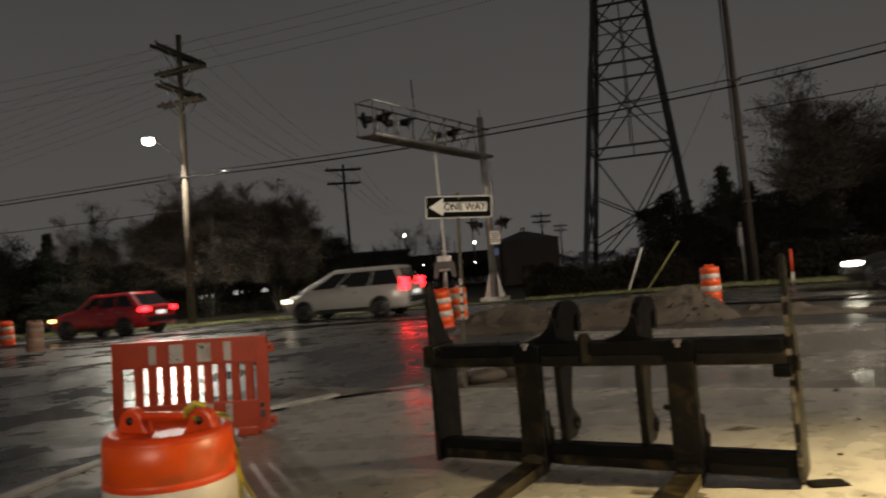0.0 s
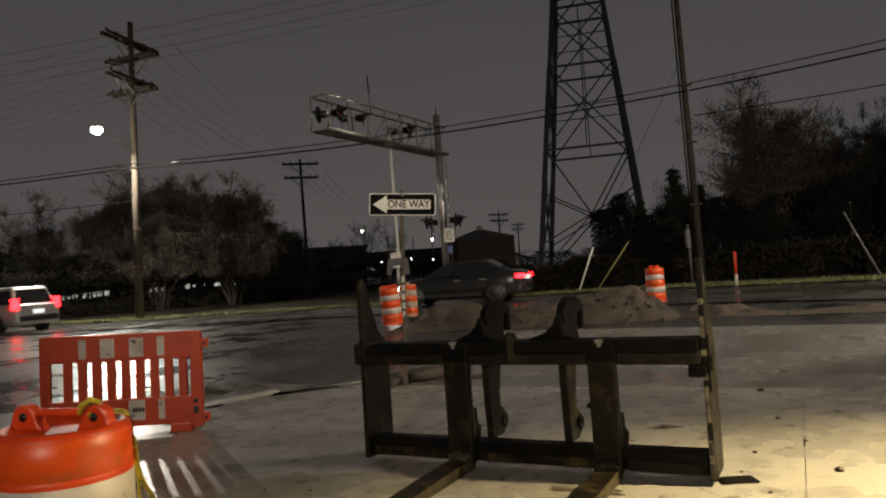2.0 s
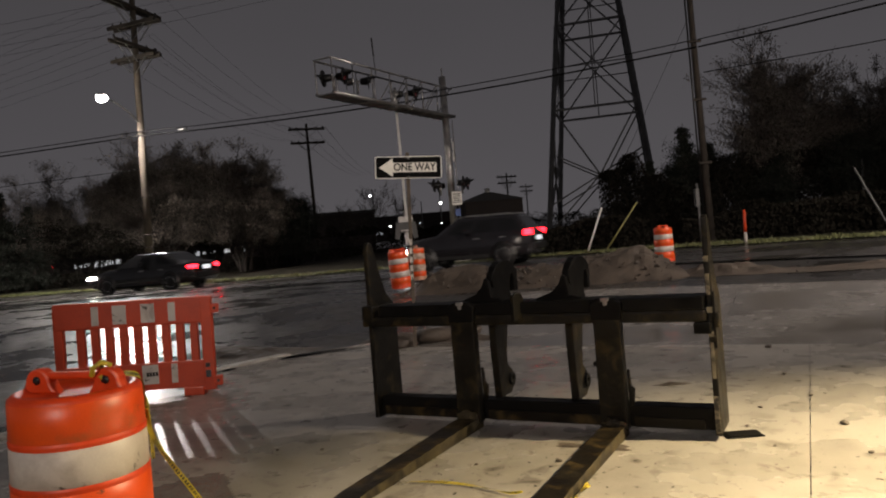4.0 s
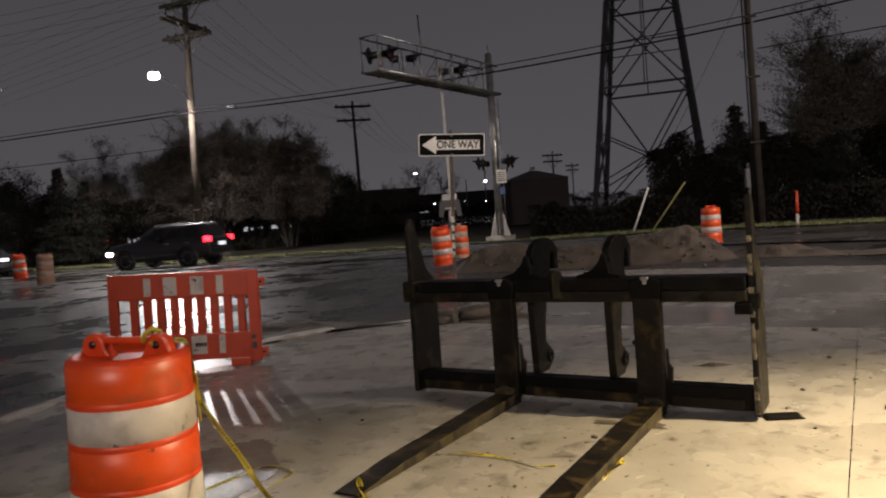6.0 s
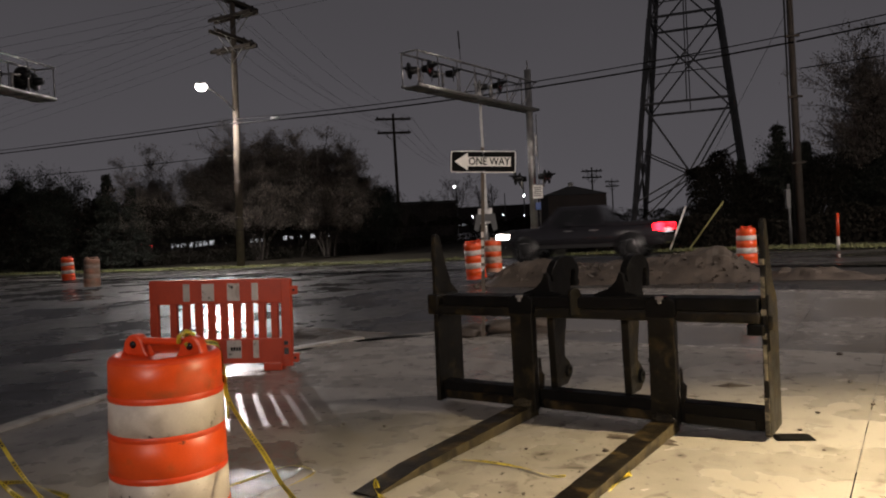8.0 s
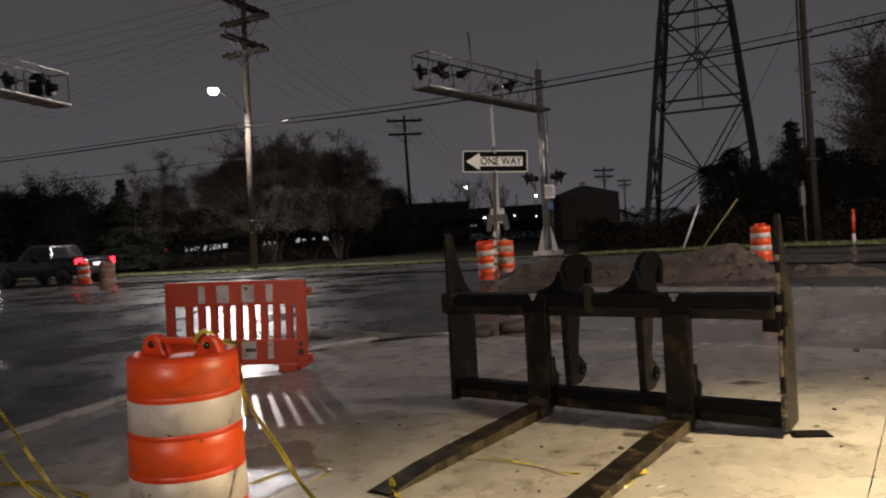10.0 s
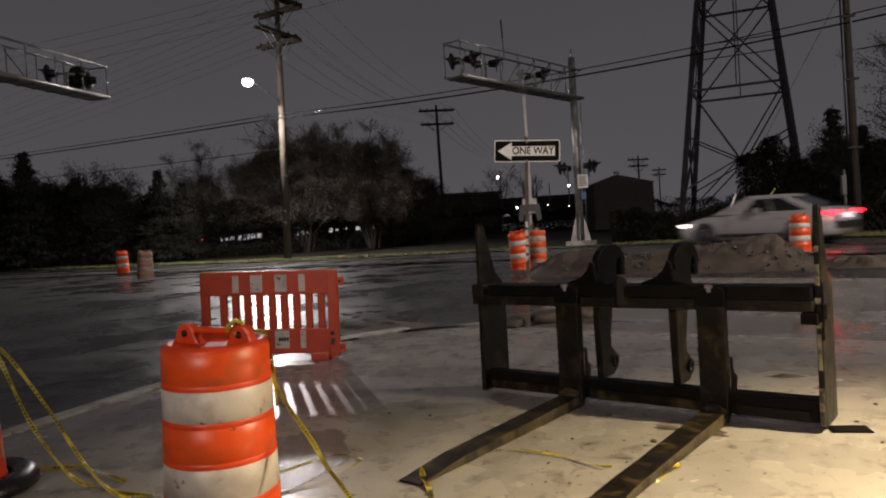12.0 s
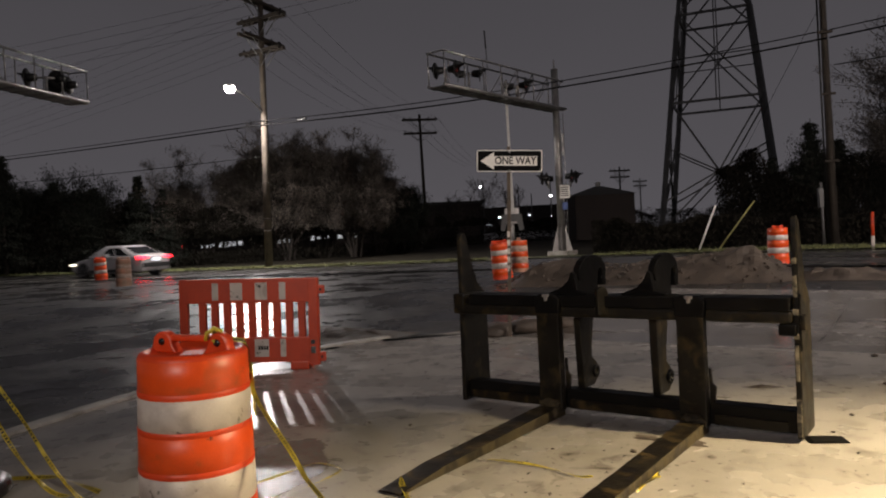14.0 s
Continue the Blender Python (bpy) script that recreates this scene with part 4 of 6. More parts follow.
# this soil strip also darkens the slab where the lower beam's shade falls
mud_patch(0.95, 5.35, 0.5, 0.10, 0.03, -0.5, "dark strip of mud and painted shade along the fork's lower beam")

# ---- crossing signals ----
def flasher(bm_dark, bm_lens, m):
    """One flashing unit: round backing disc, lamp housing, hooded lens."""
    r90 = Matrix.Rotation(radians(90), 4, "X")
    lathe(bm_dark, [(0, 0.0), (0.30, 0.0), (0.30, 0.02), (0.0, 0.02)], 20, m @ r90)
    lathe(bm_dark, [(0.0, -0.30), (0.12, -0.28), (0.15, -0.02)], 14, m @ r90)
    hood = []
    for k in range(13):
        a = radians(-20 + k * 220 / 12)
        hood.append(a)
    for a, b in zip(hood, hood[1:]):
        vs = [Vector((0.16 * math.cos(a), -0.02, 0.16 * math.sin(a))), Vector((0.16 * math.cos(b), -0.02, 0.16 * math.sin(b))),
              Vector((0.16 * math.cos(b), -0.02 - 0.34 * max(0.25, math.sin(b)), 0.16 * math.sin(b))), Vector((0.16 * math.cos(a), -0.02 - 0.34 * max(0.25, math.sin(a)), 0.16 * math.sin(a)))]
        bm_dark.faces.new([bm_dark.verts.new(m @ v) for v in vs])
    lathe(bm_lens, [(0, 0.03), (0.14, 0.025), (0.15, 0.02)], 16, m @ r90)


def signal_pair(parent, m, ways=(0, 180), gap=0.38):
    for s in (-1, 1):
        a, b = B(), B()
        for back in (ways[0] if s < 0 else ways[1],):
            flasher(a, b, m @ Matrix.Translation((s * gap, 0, 0)) @ Matrix.Rotation(radians(back), 4, "Z") @ Matrix.Translation((0, -0.16, 0)))
        f = part("flasher", a, SIGNAL, parent, "black hooded flasher, unlit")
        part("lens", b, LENS_RED, f, "dark red lens")
    bm = B()
    rod(bm, m @ Vector((-0.4, 0, 0)), m @ Vector((0.4, 0, 0)), 0.035)
    rod(bm, m @ Vector((0, 0, -0.45)), m @ Vector((0, 0, 0.05)), 0.045)
    part("signal_bracket", bm, ALU, parent)


def cantilever(m, length, label, z0, z1, pairs, mast=True):
    """A mast with a walkway truss that reaches out over the road along local -x."""
    t = thing("crossing_signal", m, label, "crossing signal", "railway crossing signals")
    bm = B()
    rod(bm, (0, 0, 0.35), (0, 0, z1 + 0.6), 0.17, 0.15, 16)
    part("mast", bm, ALU, t, "grey aluminium mast")
    bm = B()
    box(bm, -0.5, 0.5, -0.5, 0.5, -0.05, 0.28, bev=0.03)
    part("footing", bm, CURB, t, "concrete footing")
    bm = B()
    for k in range(4):
        a = TAU * k / 4 + 0.4
        prism(bm, [(0.15, 0.28), (0.45, 0.28), (0.18, 1.35), (0.15, 1.35)], 0.03, Matrix.Rotation(a, 4, "Z"))
    part("base_fin", bm, ALU, t)
    bm = B()
    box(bm, -length, 0.25, -0.36, 0.36, z0 - 0.05, z0, bev=0.01)
    n = int(length / 0.6)
    for k in range(n):
        x = -length + 0.3 + k * 0.6
        box(bm, x - 0.04, x + 0.04, -0.37, 0.37, z0 - 0.075, z0 - 0.05)
    part("walkway", bm, ALU, t, "grated aluminium walkway")
    for y in (-0.36, 0.36):
        bm = B()
        rod(bm, (-length, y, z0 + 0.02), (0.25, y, z0 + 0.02), 0.055)
        part("lower_chord", bm, ALU, t)
        bm = B()
        rod(bm, (-length, y, z1), (0.1, y, z1), 0.04)
        part("upper_chord", bm, ALU, t)
        for k in range(0, n, 2):
            x = -length + 0.05 + k * 0.6
            bm = B()
            rod(bm, (x, y, z0), (x, y, z1), 0.024, n=6)
            part("upright", bm, ALU, t)
            if k > 5:
                bm = B()
                rod(bm, (x, y, z0), (min(x + 1.2, 0), y, z1), 0.022, n=6)
                part("brace", bm, ALU, t)
    bm = B()
    rod(bm, (-length, -0.36, z1), (-length, 0.36, z1), 0.03, n=6)
    part("end_rail", bm, ALU, t)
    for x, h, a, ways, gap in pairs:
        signal_pair(t, Matrix.Translation((x, 0, z0 + h)) @ Matrix.Rotation(radians(a), 4, "Z"), ways, gap)
    return t


ARM = math.degrees(math.atan2(7.3, 4.55))
c1 = cantilever(pose(1.72, 33.1, height(1.72, 33.1) - 0.05, 0, 0, ARM), 8.5, "grey railway crossing mast with signals on a walkway arm", 6.54, 7.74, ((-7.9, 0.66, -ARM - 14, (-90, 90), 0.22), (-6.5, 0.70, -ARM + 12, (-96, 84), 0.24), (-3.2, 0.66, -ARM - 10, (-90, 84), 0.24)))
signal_pair(c1, Matrix.Translation((0, 0, 3.54)) @ Matrix.Rotation(radians(15), 4, "Z") @ Matrix.Translation((0, -0.5, 0)), (0, 0))
signal_pair(c1, Matrix.Translation((0, 0, 3.54)) @ Matrix.Rotation(radians(15), 4, "Z") @ Matrix.Translation((0, 0.5, 0)), (180, 180))
XB = Matrix.Translation((0, 0, 5.0)) @ Matrix.Rotation(radians(-ARM + 82), 4, "Z")
for a in (45, -45):
    bm = B()
    box(bm, -0.62, 0.62, -0.24, -0.22, -0.11, 0.11, XB @ Matrix.Rotation(radians(a), 4, "Y"))
    part("crossbuck_blade", bm, SIGN_WHITE, c1, "white crossbuck blade seen edge-on")
SB = Matrix.Rotation(radians(-ARM), 4, "Z")
bm = B()
box(bm, -0.02, 0.42, -0.22, -0.2, 2.6, 3.2, SB)
part("notice_plate", bm, SIGN_WHITE, c1, "small white notice plate")
bm = B()
box(bm, 0.08, 0.32, -0.235, -0.22, 2.1, 2.43, SB)
part("notice_plate", bm, mat("notice_blue", (0.08, 0.14, 0.35), None, 5), c1, "small blue notice plate")
bm = B()
for k in range(5):
    box(bm, 0.02, 0.36, -0.226, -0.221, 2.7 + 0.09 * k, 2.74 + 0.09 * k, SB)
part("lettering", bm, SIGN_BLACK, c1)
bm = B()
rod(bm, (0.0, 0, 8.3), (0, 0, 8.74), 0.03)
part("finial", bm, ALU, c1)
bm = B()
rod(bm, (-4.7, 0.36, 7.7), (-4.75, 0.36, 8.54), 0.016)
rod(bm, (-4.75, 0.36, 8.54), (-4.8, 0.36, 9.24), 0.03)
part("antenna", bm, TRIM_BLACK, c1, "thin dark whip antenna")
bm = B()
for s in (-0.14, 0.14):
    rod(bm, (0.35, s, 0.4), (0.35, s, 6.4), 0.018, n=6)
for k in range(18):
    rod(bm, (0.35, -0.14, 0.7 + k * 0.32), (0.35, 0.14, 0.7 + k * 0.32), 0.013, n=5)
part("ladder", bm, ALU, c1, "thin maintenance ladder")

cantilever(pose(-16.1, 15.6, height(-16.1, 15.6), 0, 0, 264), 8.8, "second crossing arm with signals, reaching in over the road", 6.42, 7.5, ((-8.0, 0.52, 128, (150, 235), 0.3), (-7.25, 0.60, 128, (-110, 205), 0.40)))

gate = thing("crossing_gate", pose(-0.42, 30.6, height(-0.42, 30.6)), "raised railway crossing gate with its drive on a post", "crossing gate")
bm = B()
rod(bm, (0, 0, 0), (0, 0, 2.4), 0.09, n=12)
part("post", bm, ALU, gate)
bm = B()
box(bm, -0.3, 0.3, -0.2, 0.2, 1.5, 2.15, bev=0.04)
part("drive_box", bm, ALU, gate, "grey gate drive")
bm = B()
prism(bm, [(-0.48, 1.25), (-0.3, 1.2), (-0.2, 1.6), (0.2, 1.6), (0.3, 1.2), (0.48, 1.25), (0.4, 1.9), (-0.4, 1.9)], 0.08, Matrix.Translation((0, -0.28, 0)))
part("counterweight", bm, TOWER, gate)
bm = B()
prism(bm, [(-0.055, 2.0), (0.055, 2.0), (0.0, 7.35), (-0.10, 7.35)], 0.05, Matrix.Translation((0.06, -0.3, 0)))
part("gate_arm", bm, GALV, gate, "slender raised gate arm")
bm = B()
rod(bm, (-0.25, -0.1, 2.4), (0.25, -0.1, 2.4), 0.03)
rod(bm, (0.0, 0, 2.3), (0.0, 0, 2.75), 0.05)
part("bell_bracket", bm, SIGNAL, gate)

# ---- utility poles ----
def crossarm(parent, z, length, a, name="crossarm", off=0.19):
    m = Matrix.Translation((0, 0, z)) @ Matrix.Rotation(radians(a), 4, "Z")
    for y in (-off, off):
        bm = B()
        box(bm, -length / 2, length / 2, y - 0.06, y + 0.06, -0.08, 0.08, m)
        part(name, bm, WOOD_DARK, parent, "dark wooden crossarm")
    for s in (-1, 1):
        bm = B()
        for y in (-off, off):
            beam(bm, m @ Vector((s * length * 0.3, y, -0.05)), m @ Vector((s * 0.12, y, -0.75)), 0.05, 0.03)
        part("arm_brace", bm, TOWER, parent)
    for f in (-0.46, -0.27, 0.27, 0.46):
        bm = B()
        q = m @ Matrix.Translation((f * length, 0, 0.06))
        lathe(bm, [(0.02, 0), (0.02, 0.07), (0.06, 0.08), (0.065, 0.13), (0.04, 0.15), (0.05, 0.19), (0, 0.22)], 10, q)
        part("insulator", bm, SIGNAL, parent, "dark glazed insulator")


def utility_pole(m, h, r, label, mat_, arms):
    p = thing("utility_pole", m, label, "utility pole", "wooden utility poles")
    bm = B()
    rod(bm, (0, 0, -0.5), (0, 0, h), r, r * 0.62, 16)
    part("pole", bm, mat_, p)
    for z, length, a in arms:
        crossarm(p, z, length, a)
    return p


P1 = Vector((-12.85, 35.95, 0.42))
p1 = utility_pole(pose(*P1, 0, 1.4, 0), 14.0, 0.2, "weathered wooden utility pole with four crossarms and a street lamp", WOOD,
                  ((13.0, 3.6, 72), (12.25, 3.0, -27), (11.2, 3.1, 72), (10.65, 2.8, -27)))
bm = B()
tube(bm, [(0, -0.1, 7.55), (-0.25, -0.7, 8.0), (-0.5, -1.5, 8.3), (-0.68, -2.2, 8.42)], 0.035, 8)
part("lamp_arm", bm, ALU, p1, "curved bracket arm")
bm = B()
r = bmesh.ops.create_icosphere(bm, subdivisions=3, radius=1.0)
bmesh.ops.transform(bm, matrix=Matrix.Translation((-0.74, -2.45, 8.47)) @ Matrix.Rotation(radians(15), 4, "Z") @ Matrix.Diagonal((0.17, 0.36, 0.09, 1)), verts=r["verts"])
head = part("lamp_head", bm, ALU, p1)
bm = B()
r = bmesh.ops.create_icosphere(bm, subdivisions=3, radius=1.0)
bmesh.ops.transform(bm, matrix=Matrix.Translation((-0.74, -2.45, 8.36)) @ Matrix.Diagonal((0.24, 0.24, 0.2, 1)), verts=r["verts"])
glass = part("lamp_glass", bm, LAMP_GLOW, head, "glowing lamp glass")
glass.visible_shadow = False
head.visible_shadow = False
for z in (4.0, 2.2, 1.6):
    bm = B()
    rod(bm, (0, 0, z), (0, 0, z + 0.06), 0.195, n=16)
    part("pole_band", bm, WOOD_DARK, p1)

P2 = Vector((-9.25, 70, 0.4))
utility_pole(pose(*P2, 0, -0.5, 0), 12.5, 0.19, "dark utility pole with two crossarms beyond the trees", WOOD_DARK, ((12.0, 3.4, 20), (10.7, 3.2, 20)))
P3 = Vector((12.5, 95, 0.4))
utility_pole(pose(*P3), 8.2, 0.15, "distant small utility pole", WOOD_DARK, ((7.7, 2.8, 25), (6.9, 2.6, 25)))
P4 = Vector((20.5, 130, 0.4))
utility_pole(pose(*P4), 8.6, 0.14, "distant utility pole beyond the tower", WOOD_DARK, ((8.1, 2.6, 25), (7.3, 2.4, 25)))
RP = Vector((11.2, 27.95, 0.30))
rp = utility_pole(pose(*RP, 0, -0.8, 0), 12.5, 0.15, "tall dark utility pole with conduit beside the road", WOOD_DARK, ())
bm = B()
rod(bm, (-0.24, -0.05, 0.2), (-0.20, -0.03, 11.0), 0.035)
part("conduit", bm, SIGNAL, rp)
for z in (7.6, 5.4, 3.0):
    bm = B()
    box(bm, -0.3, 0.2, -0.24, -0.14, z, z + 0.08)
    part("cable_bracket", bm, WOOD_DARK, rp)
bm = B()
box(bm, -0.5, -0.34, -0.1, 0.1, 1.4, 2.1, bev=0.02)
part("meter_box", bm, TOWER, rp, "grey meter box")
bm = B()
rod(bm, (-0.38, 0, 0), (-0.38, 0, 2.3), 0.05)
part("riser", bm, TOWER, rp)


def wire(p, q, sag, r, label):
    p, q = Vector(p), Vector(q)
    bm = B()
    n = 24
    tube(bm, [p.lerp(q, k / n) - Vector((0, 0, sag * 4 * (k / n) * (1 - k / n))) for k in range(n + 1)], r, 5)
    tagged(obj("overhead_cable", bm, CABLE), label, "cable", "overhead cables")


LW = Vector((-95, 82, 9.5))
for dz, r in ((0.0, 0.035), (0.28, 0.022)):
    wire(RP + Vector((-0.1, -0.2, 7.42 + dz)), P1 + Vector((0.17, -0.2, 6.95 + dz * 0.7)), 0.35, r, "thick black telephone cable slung between the poles")
    wire(P1 + Vector((0.17, -0.2, 6.95 + dz * 0.7)), LW + Vector((0, 0, 3 + dz)), 0.6, r, "thick black telephone cable running on to the next pole")
    wire(RP + Vector((0, -0.2, 7.42 + dz)), (34, 6, 9.2 + dz), 0.5, r, "black telephone cable leading off along the road")
wire(RP + Vector((0.1, -0.2, 6.45)), (34, 6, 7.0), 0.4, 0.02, "lower black cable leading off along the road")
wire(P1 + Vector((0.13, 0, 5.4)), LW + Vector((0, 0, 1.5)), 0.8, 0.02, "lower cable along the trees")
a, b = P1 + Vector((0.17, -0.2, 7.3)), RP + Vector((-0.1, -0.2, 7.76))
bm = B()
rod(bm, a.lerp(b, 0.085) + Vector((0, 0, -0.36)), a.lerp(b, 0.105) + Vector((0, 0, -0.37)), 0.05, n=10)
tagged(obj("cable_splice", bm, ALU), "pale splice case hung on the telephone cable", "splice case")
for z, x in ((13.65, 1.5), (13.65, -1.4), (12.5, 1.3), (12.5, -1.3), (11.65, 1.1), (11.65, -1.1), (10.75, 1.2), (10.75, -1.2)):
    wire(P1 + Vector((x * 0.9 + 0.0244 * z, -x * 0.3, z)), P2 + Vector((x, 0.3 * x, 12.2 if z > 12 else 10.9)), 1.0, 0.0065, "thin power line between the poles")
    wire(P1 + Vector((x * 0.9 + 0.0244 * z, -x * 0.3, z)), LW + Vector((x, x, z - 9.5)), 1.4, 0.005, "thin power line running on beyond the trees")
# ---- transmission tower ----
tw = thing("transmission_tower", pose(18.45, 70.2, 0.3, 0, 0, -17), "tall steel lattice transmission tower", "tower")


def leg(z):
    return 5.0 - 0.104 * z if z < 25 else 2.4 - 0.05 * (z - 25)


def corner(i, z):
    w = leg(z)
    return Vector(((-w, w, w, -w)[i], (-w, -w, w, w)[i], z))


LV = [0, 11.6, 19.5, 25.2, 30, 34.5]
for i in range(4):
    bm = B()
    for z0, z1 in zip(LV, LV[1:]):
        beam(bm, corner(i, z0), corner(i, z1), 0.34 if z0 < 19 else 0.28)
    part("leg", bm, TOWER, tw)


def member(name, p, q, w):
    bm = B()
    beam(bm, p, q, w)
    part(name, bm, TOWER, tw)


for i in range(4):
    j = (i + 1) % 4
    for z in LV[1:]:
        member("horizontal", corner(i, z), corner(j, z), 0.2)
    mid = (corner(i, 5.3) + corner(j, 5.3)) / 2
    for c in (corner(i, 11.6), corner(j, 11.6), corner(i, 2.8), corner(j, 2.8), corner(i, 7.6), corner(j, 7.6), corner(i, 0.3), corner(j, 0.3)):
        member("brace", c, mid, 0.13)
    for z0, z1 in zip(LV[1:], LV[2:]):
        member("brace", corner(i, z0), corner(j, z1), 0.13)
        member("brace", corner(j, z0), corner(i, z1), 0.13)
        zc = (z0 + z1) / 2
        member("horizontal", corner(i, zc), corner(j, zc), 0.09)
    for z0, z1 in zip(LV[1:3], LV[2:4]):
        member("post", (corner(i, z0) + corner(j, z0)) / 2, (corner(i, z1) + corner(j, z1)) / 2, 0.1)

for x in (-1.5, -0.5, 0.6, 1.6):
    wire(P2 + Vector((x, 0.3 * x, 12.2)), (-8 + x, 130, 13), 0.8, 0.014, "thin power line in the distance")
    wire(LW + Vector((0, 0, 12 + x)), tw.matrix_world @ Vector((-2, -2, 30 + x)), 1.5, 0.014, "faint high power line across the sky")

# ---- pump house ----
ph = thing("pump_house", pose(6.2, 60.5, 0.3, 0, 0, 8), "dark brick pump house with a shallow roof and a vent", "building")
bm = B()
box(bm, -2.35, 2.35, -2.0, 2.0, 0, 3.55)
part("wall", bm, BRICK, ph)
bm = B()
a = [(-2.5, -2.15), (2.5, -2.15), (2.5, 2.15), (-2.5, 2.15)]
lo = [bm.verts.new((x, y, 3.5)) for x, y in a]
hi = [bm.verts.new((x * 0.12, y * 0.12, 4.25)) for x, y in a]
for k in range(4):
    bm.faces.new((lo[k], lo[(k + 1) % 4], hi[(k + 1) % 4], hi[k]))
bm.faces.new(hi)
bm.faces.new(lo[::-1])
part("roof", bm, ROOF, ph)
bm = B()
rod(bm, (0, 0, 4.1), (0, 0, 4.5), 0.2, n=12)
rod(bm, (0, 0, 4.5), (0, 0, 4.62), 0.32, 0.05, 12)
part("vent", bm, GALV, ph, "round roof vent")

# ---- guy-wire guards, markers ----
def stick(p, q, r, m, name, label, cat):
    bm = B()
    rod(bm, p, q, r, r, 8)
    tagged(obj(name, bm, m), label, cat)


stick((6.74, 29.4, 0.25), (7.4, 29.24, 1.99), 0.034, SIGN_WHITE, "guy_guard", "white plastic guard on a pole's guy wire", "wire guard")
stick((7.43, 29.24, 0.25), (8.73, 28.87, 2.1), 0.03, mat("faded_yellow", (0.30, 0.28, 0.10), None, 6), "guy_guard", "faded yellow guard on a pole's guy wire", "wire guard")
wire((7.4, 29.24, 1.99), RP + Vector((0, 0, 9)), 0, 0.008, "thin steel guy wire of a pole")
stick((11.2, 17.0, 0.2), (10.43, 17.42, 2.24), 0.022, TOWER, "guy_guard", "grey guard on a leaning guy wire by the road", "wire guard")
stick((-23.4, 25.8, 0.25), (-23.9, 25.9, 1.35), 0.04, SIGN_WHITE, "guy_guard", "white marker leaning by the road", "wire guard")
stick((-22.6, 26.3, 0.25), (-23.1, 26.4, 1.35), 0.04, mat("faded_yellow_green", (0.3, 0.3, 0.12), None, 6), "guy_guard", "pale marker leaning by the road", "wire guard")
dl = thing("delineator", pose(10.67, 23.9, 0.3), "red and white plastic marker post in the grass", "marker post")
bm = B()
rod(bm, (0, 0, 0), (0, 0, 0.42), 0.05, n=10)
part("base", bm, WHITE_SHEET, dl)
bm = B()
rod(bm, (0, 0, 0.42), (0.01, 0, 1.15), 0.05, 0.045, 10)
part("tube", bm, BARRIER, dl)

# ---- trees ----
def limb(bm, p, d, length, r, steps, bend, rr):
    """A crooked tapering limb; returns its joints with their directions."""
    out = []
    for k in range(steps):
        q = p + d * (length / steps)
        rod(bm, p, q, r, r * 0.82, 6 if r > 0.05 else 4, False)
        out.append((p, q, d))
        d = (d + Vector((rr.gauss(0, bend), rr.gauss(0, bend), rr.gauss(0.05, bend * 0.6)))).normalized()
        p, r = q, r * 0.82
    return out


def side_way(d, a, rr):
    ax = Matrix.Rotation(rr.uniform(0, TAU), 3, d) @ d.orthogonal().normalized()
    return Matrix.Rotation(a, 3, ax) @ d


def leaves(spots, n, size, rr, spread_):
    v, f = [], []
    for _ in range(n):
        a, b = rr.choice(spots)
        c = a.lerp(b, rr.random()) + Vector((rr.gauss(0, spread_), rr.gauss(0, spread_), rr.gauss(0, spread_ * 0.8)))
        e = Euler((rr.random() * 6, rr.random() * 6, rr.random() * 6)).to_matrix()
        s = size * rr.uniform(0.5, 1.4)
        k = len(v)
        v += [tuple(c + e @ Vector(w) * s) for w in ((-1, 0, 0), (0, -0.45, 0.1), (1, 0, 0), (0, 0.45, 0.1))]
        f.append((k, k + 1, k + 2, k + 3))
    return v, f


def tree(m, h, seed, label, n=2600, m_leaf=None, spread_=0.22, size=0.085, stems=4, fan=0.2, wide=0.24, low=2.3):
    """Several upright stems with limbs all the way up, so that the crown is a ragged oval that reaches low."""
    rr = random.Random(seed)
    t = thing("tree", m, label, "tree", "trees round the crossing")
    bm, tips = B(), []
    for k in range(stems):
        d = Vector((rr.gauss(0, fan), rr.gauss(0, fan), 1)).normalized()
        tall = h * (1.0 if k == 0 else rr.uniform(0.62, 0.95))
        stem = limb(bm, Vector((rr.gauss(0, 0.25), rr.gauss(0, 0.25), -0.3)), d, tall, 0.016 * h * rr.uniform(0.7, 1.1), 11, 0.07, rr)
        for i, (p, q, sd) in enumerate(stem):
            u = i / len(stem)
            if u < 0.12:
                continue
            for _ in range(rr.choice((2, 3, 3))):
                w = h * wide * rr.uniform(0.5, 1.15) * (0.35 + 1.0 * math.sin(math.pi * min(1, 0.18 + u * 0.86)))
                a = limb(bm, p.lerp(q, rr.random()), side_way(sd, rr.uniform(0.5, 1.05), rr), w, 0.0045 * h * (1.1 - u), 4, 0.16, rr)
                for j, (p2, q2, d2) in enumerate(a):
                    for _ in range(2):
                        tw = limb(bm, p2.lerp(q2, rr.random()), side_way(d2, rr.uniform(0.4, 0.9), rr), w * rr.uniform(0.25, 0.5), 0.0016 * h, 2, 0.2, rr)
                        tips += [(e[0], e[1]) for e in tw]
                tips.append((a[-1][0], a[-1][1]))
            if u > 0.8:
                tips.append((p, q))
    part("trunk", bm, BARK, t)
    # thin the leaves towards the top, where bare twigs show
    spots = [e for e in tips if rr.random() > 0.75 * smooth(0.55, 0.95, e[1].z / h) and e[1].z > low]
    v, f = leaves(spots, n, size, rr, spread_)
    me = bpy.data.meshes.new("crown")
    me.from_pydata(v, [], f)
    me.materials.append(m_leaf or LEAF)
    o = new("crown", me)
    o.parent = t
    return t


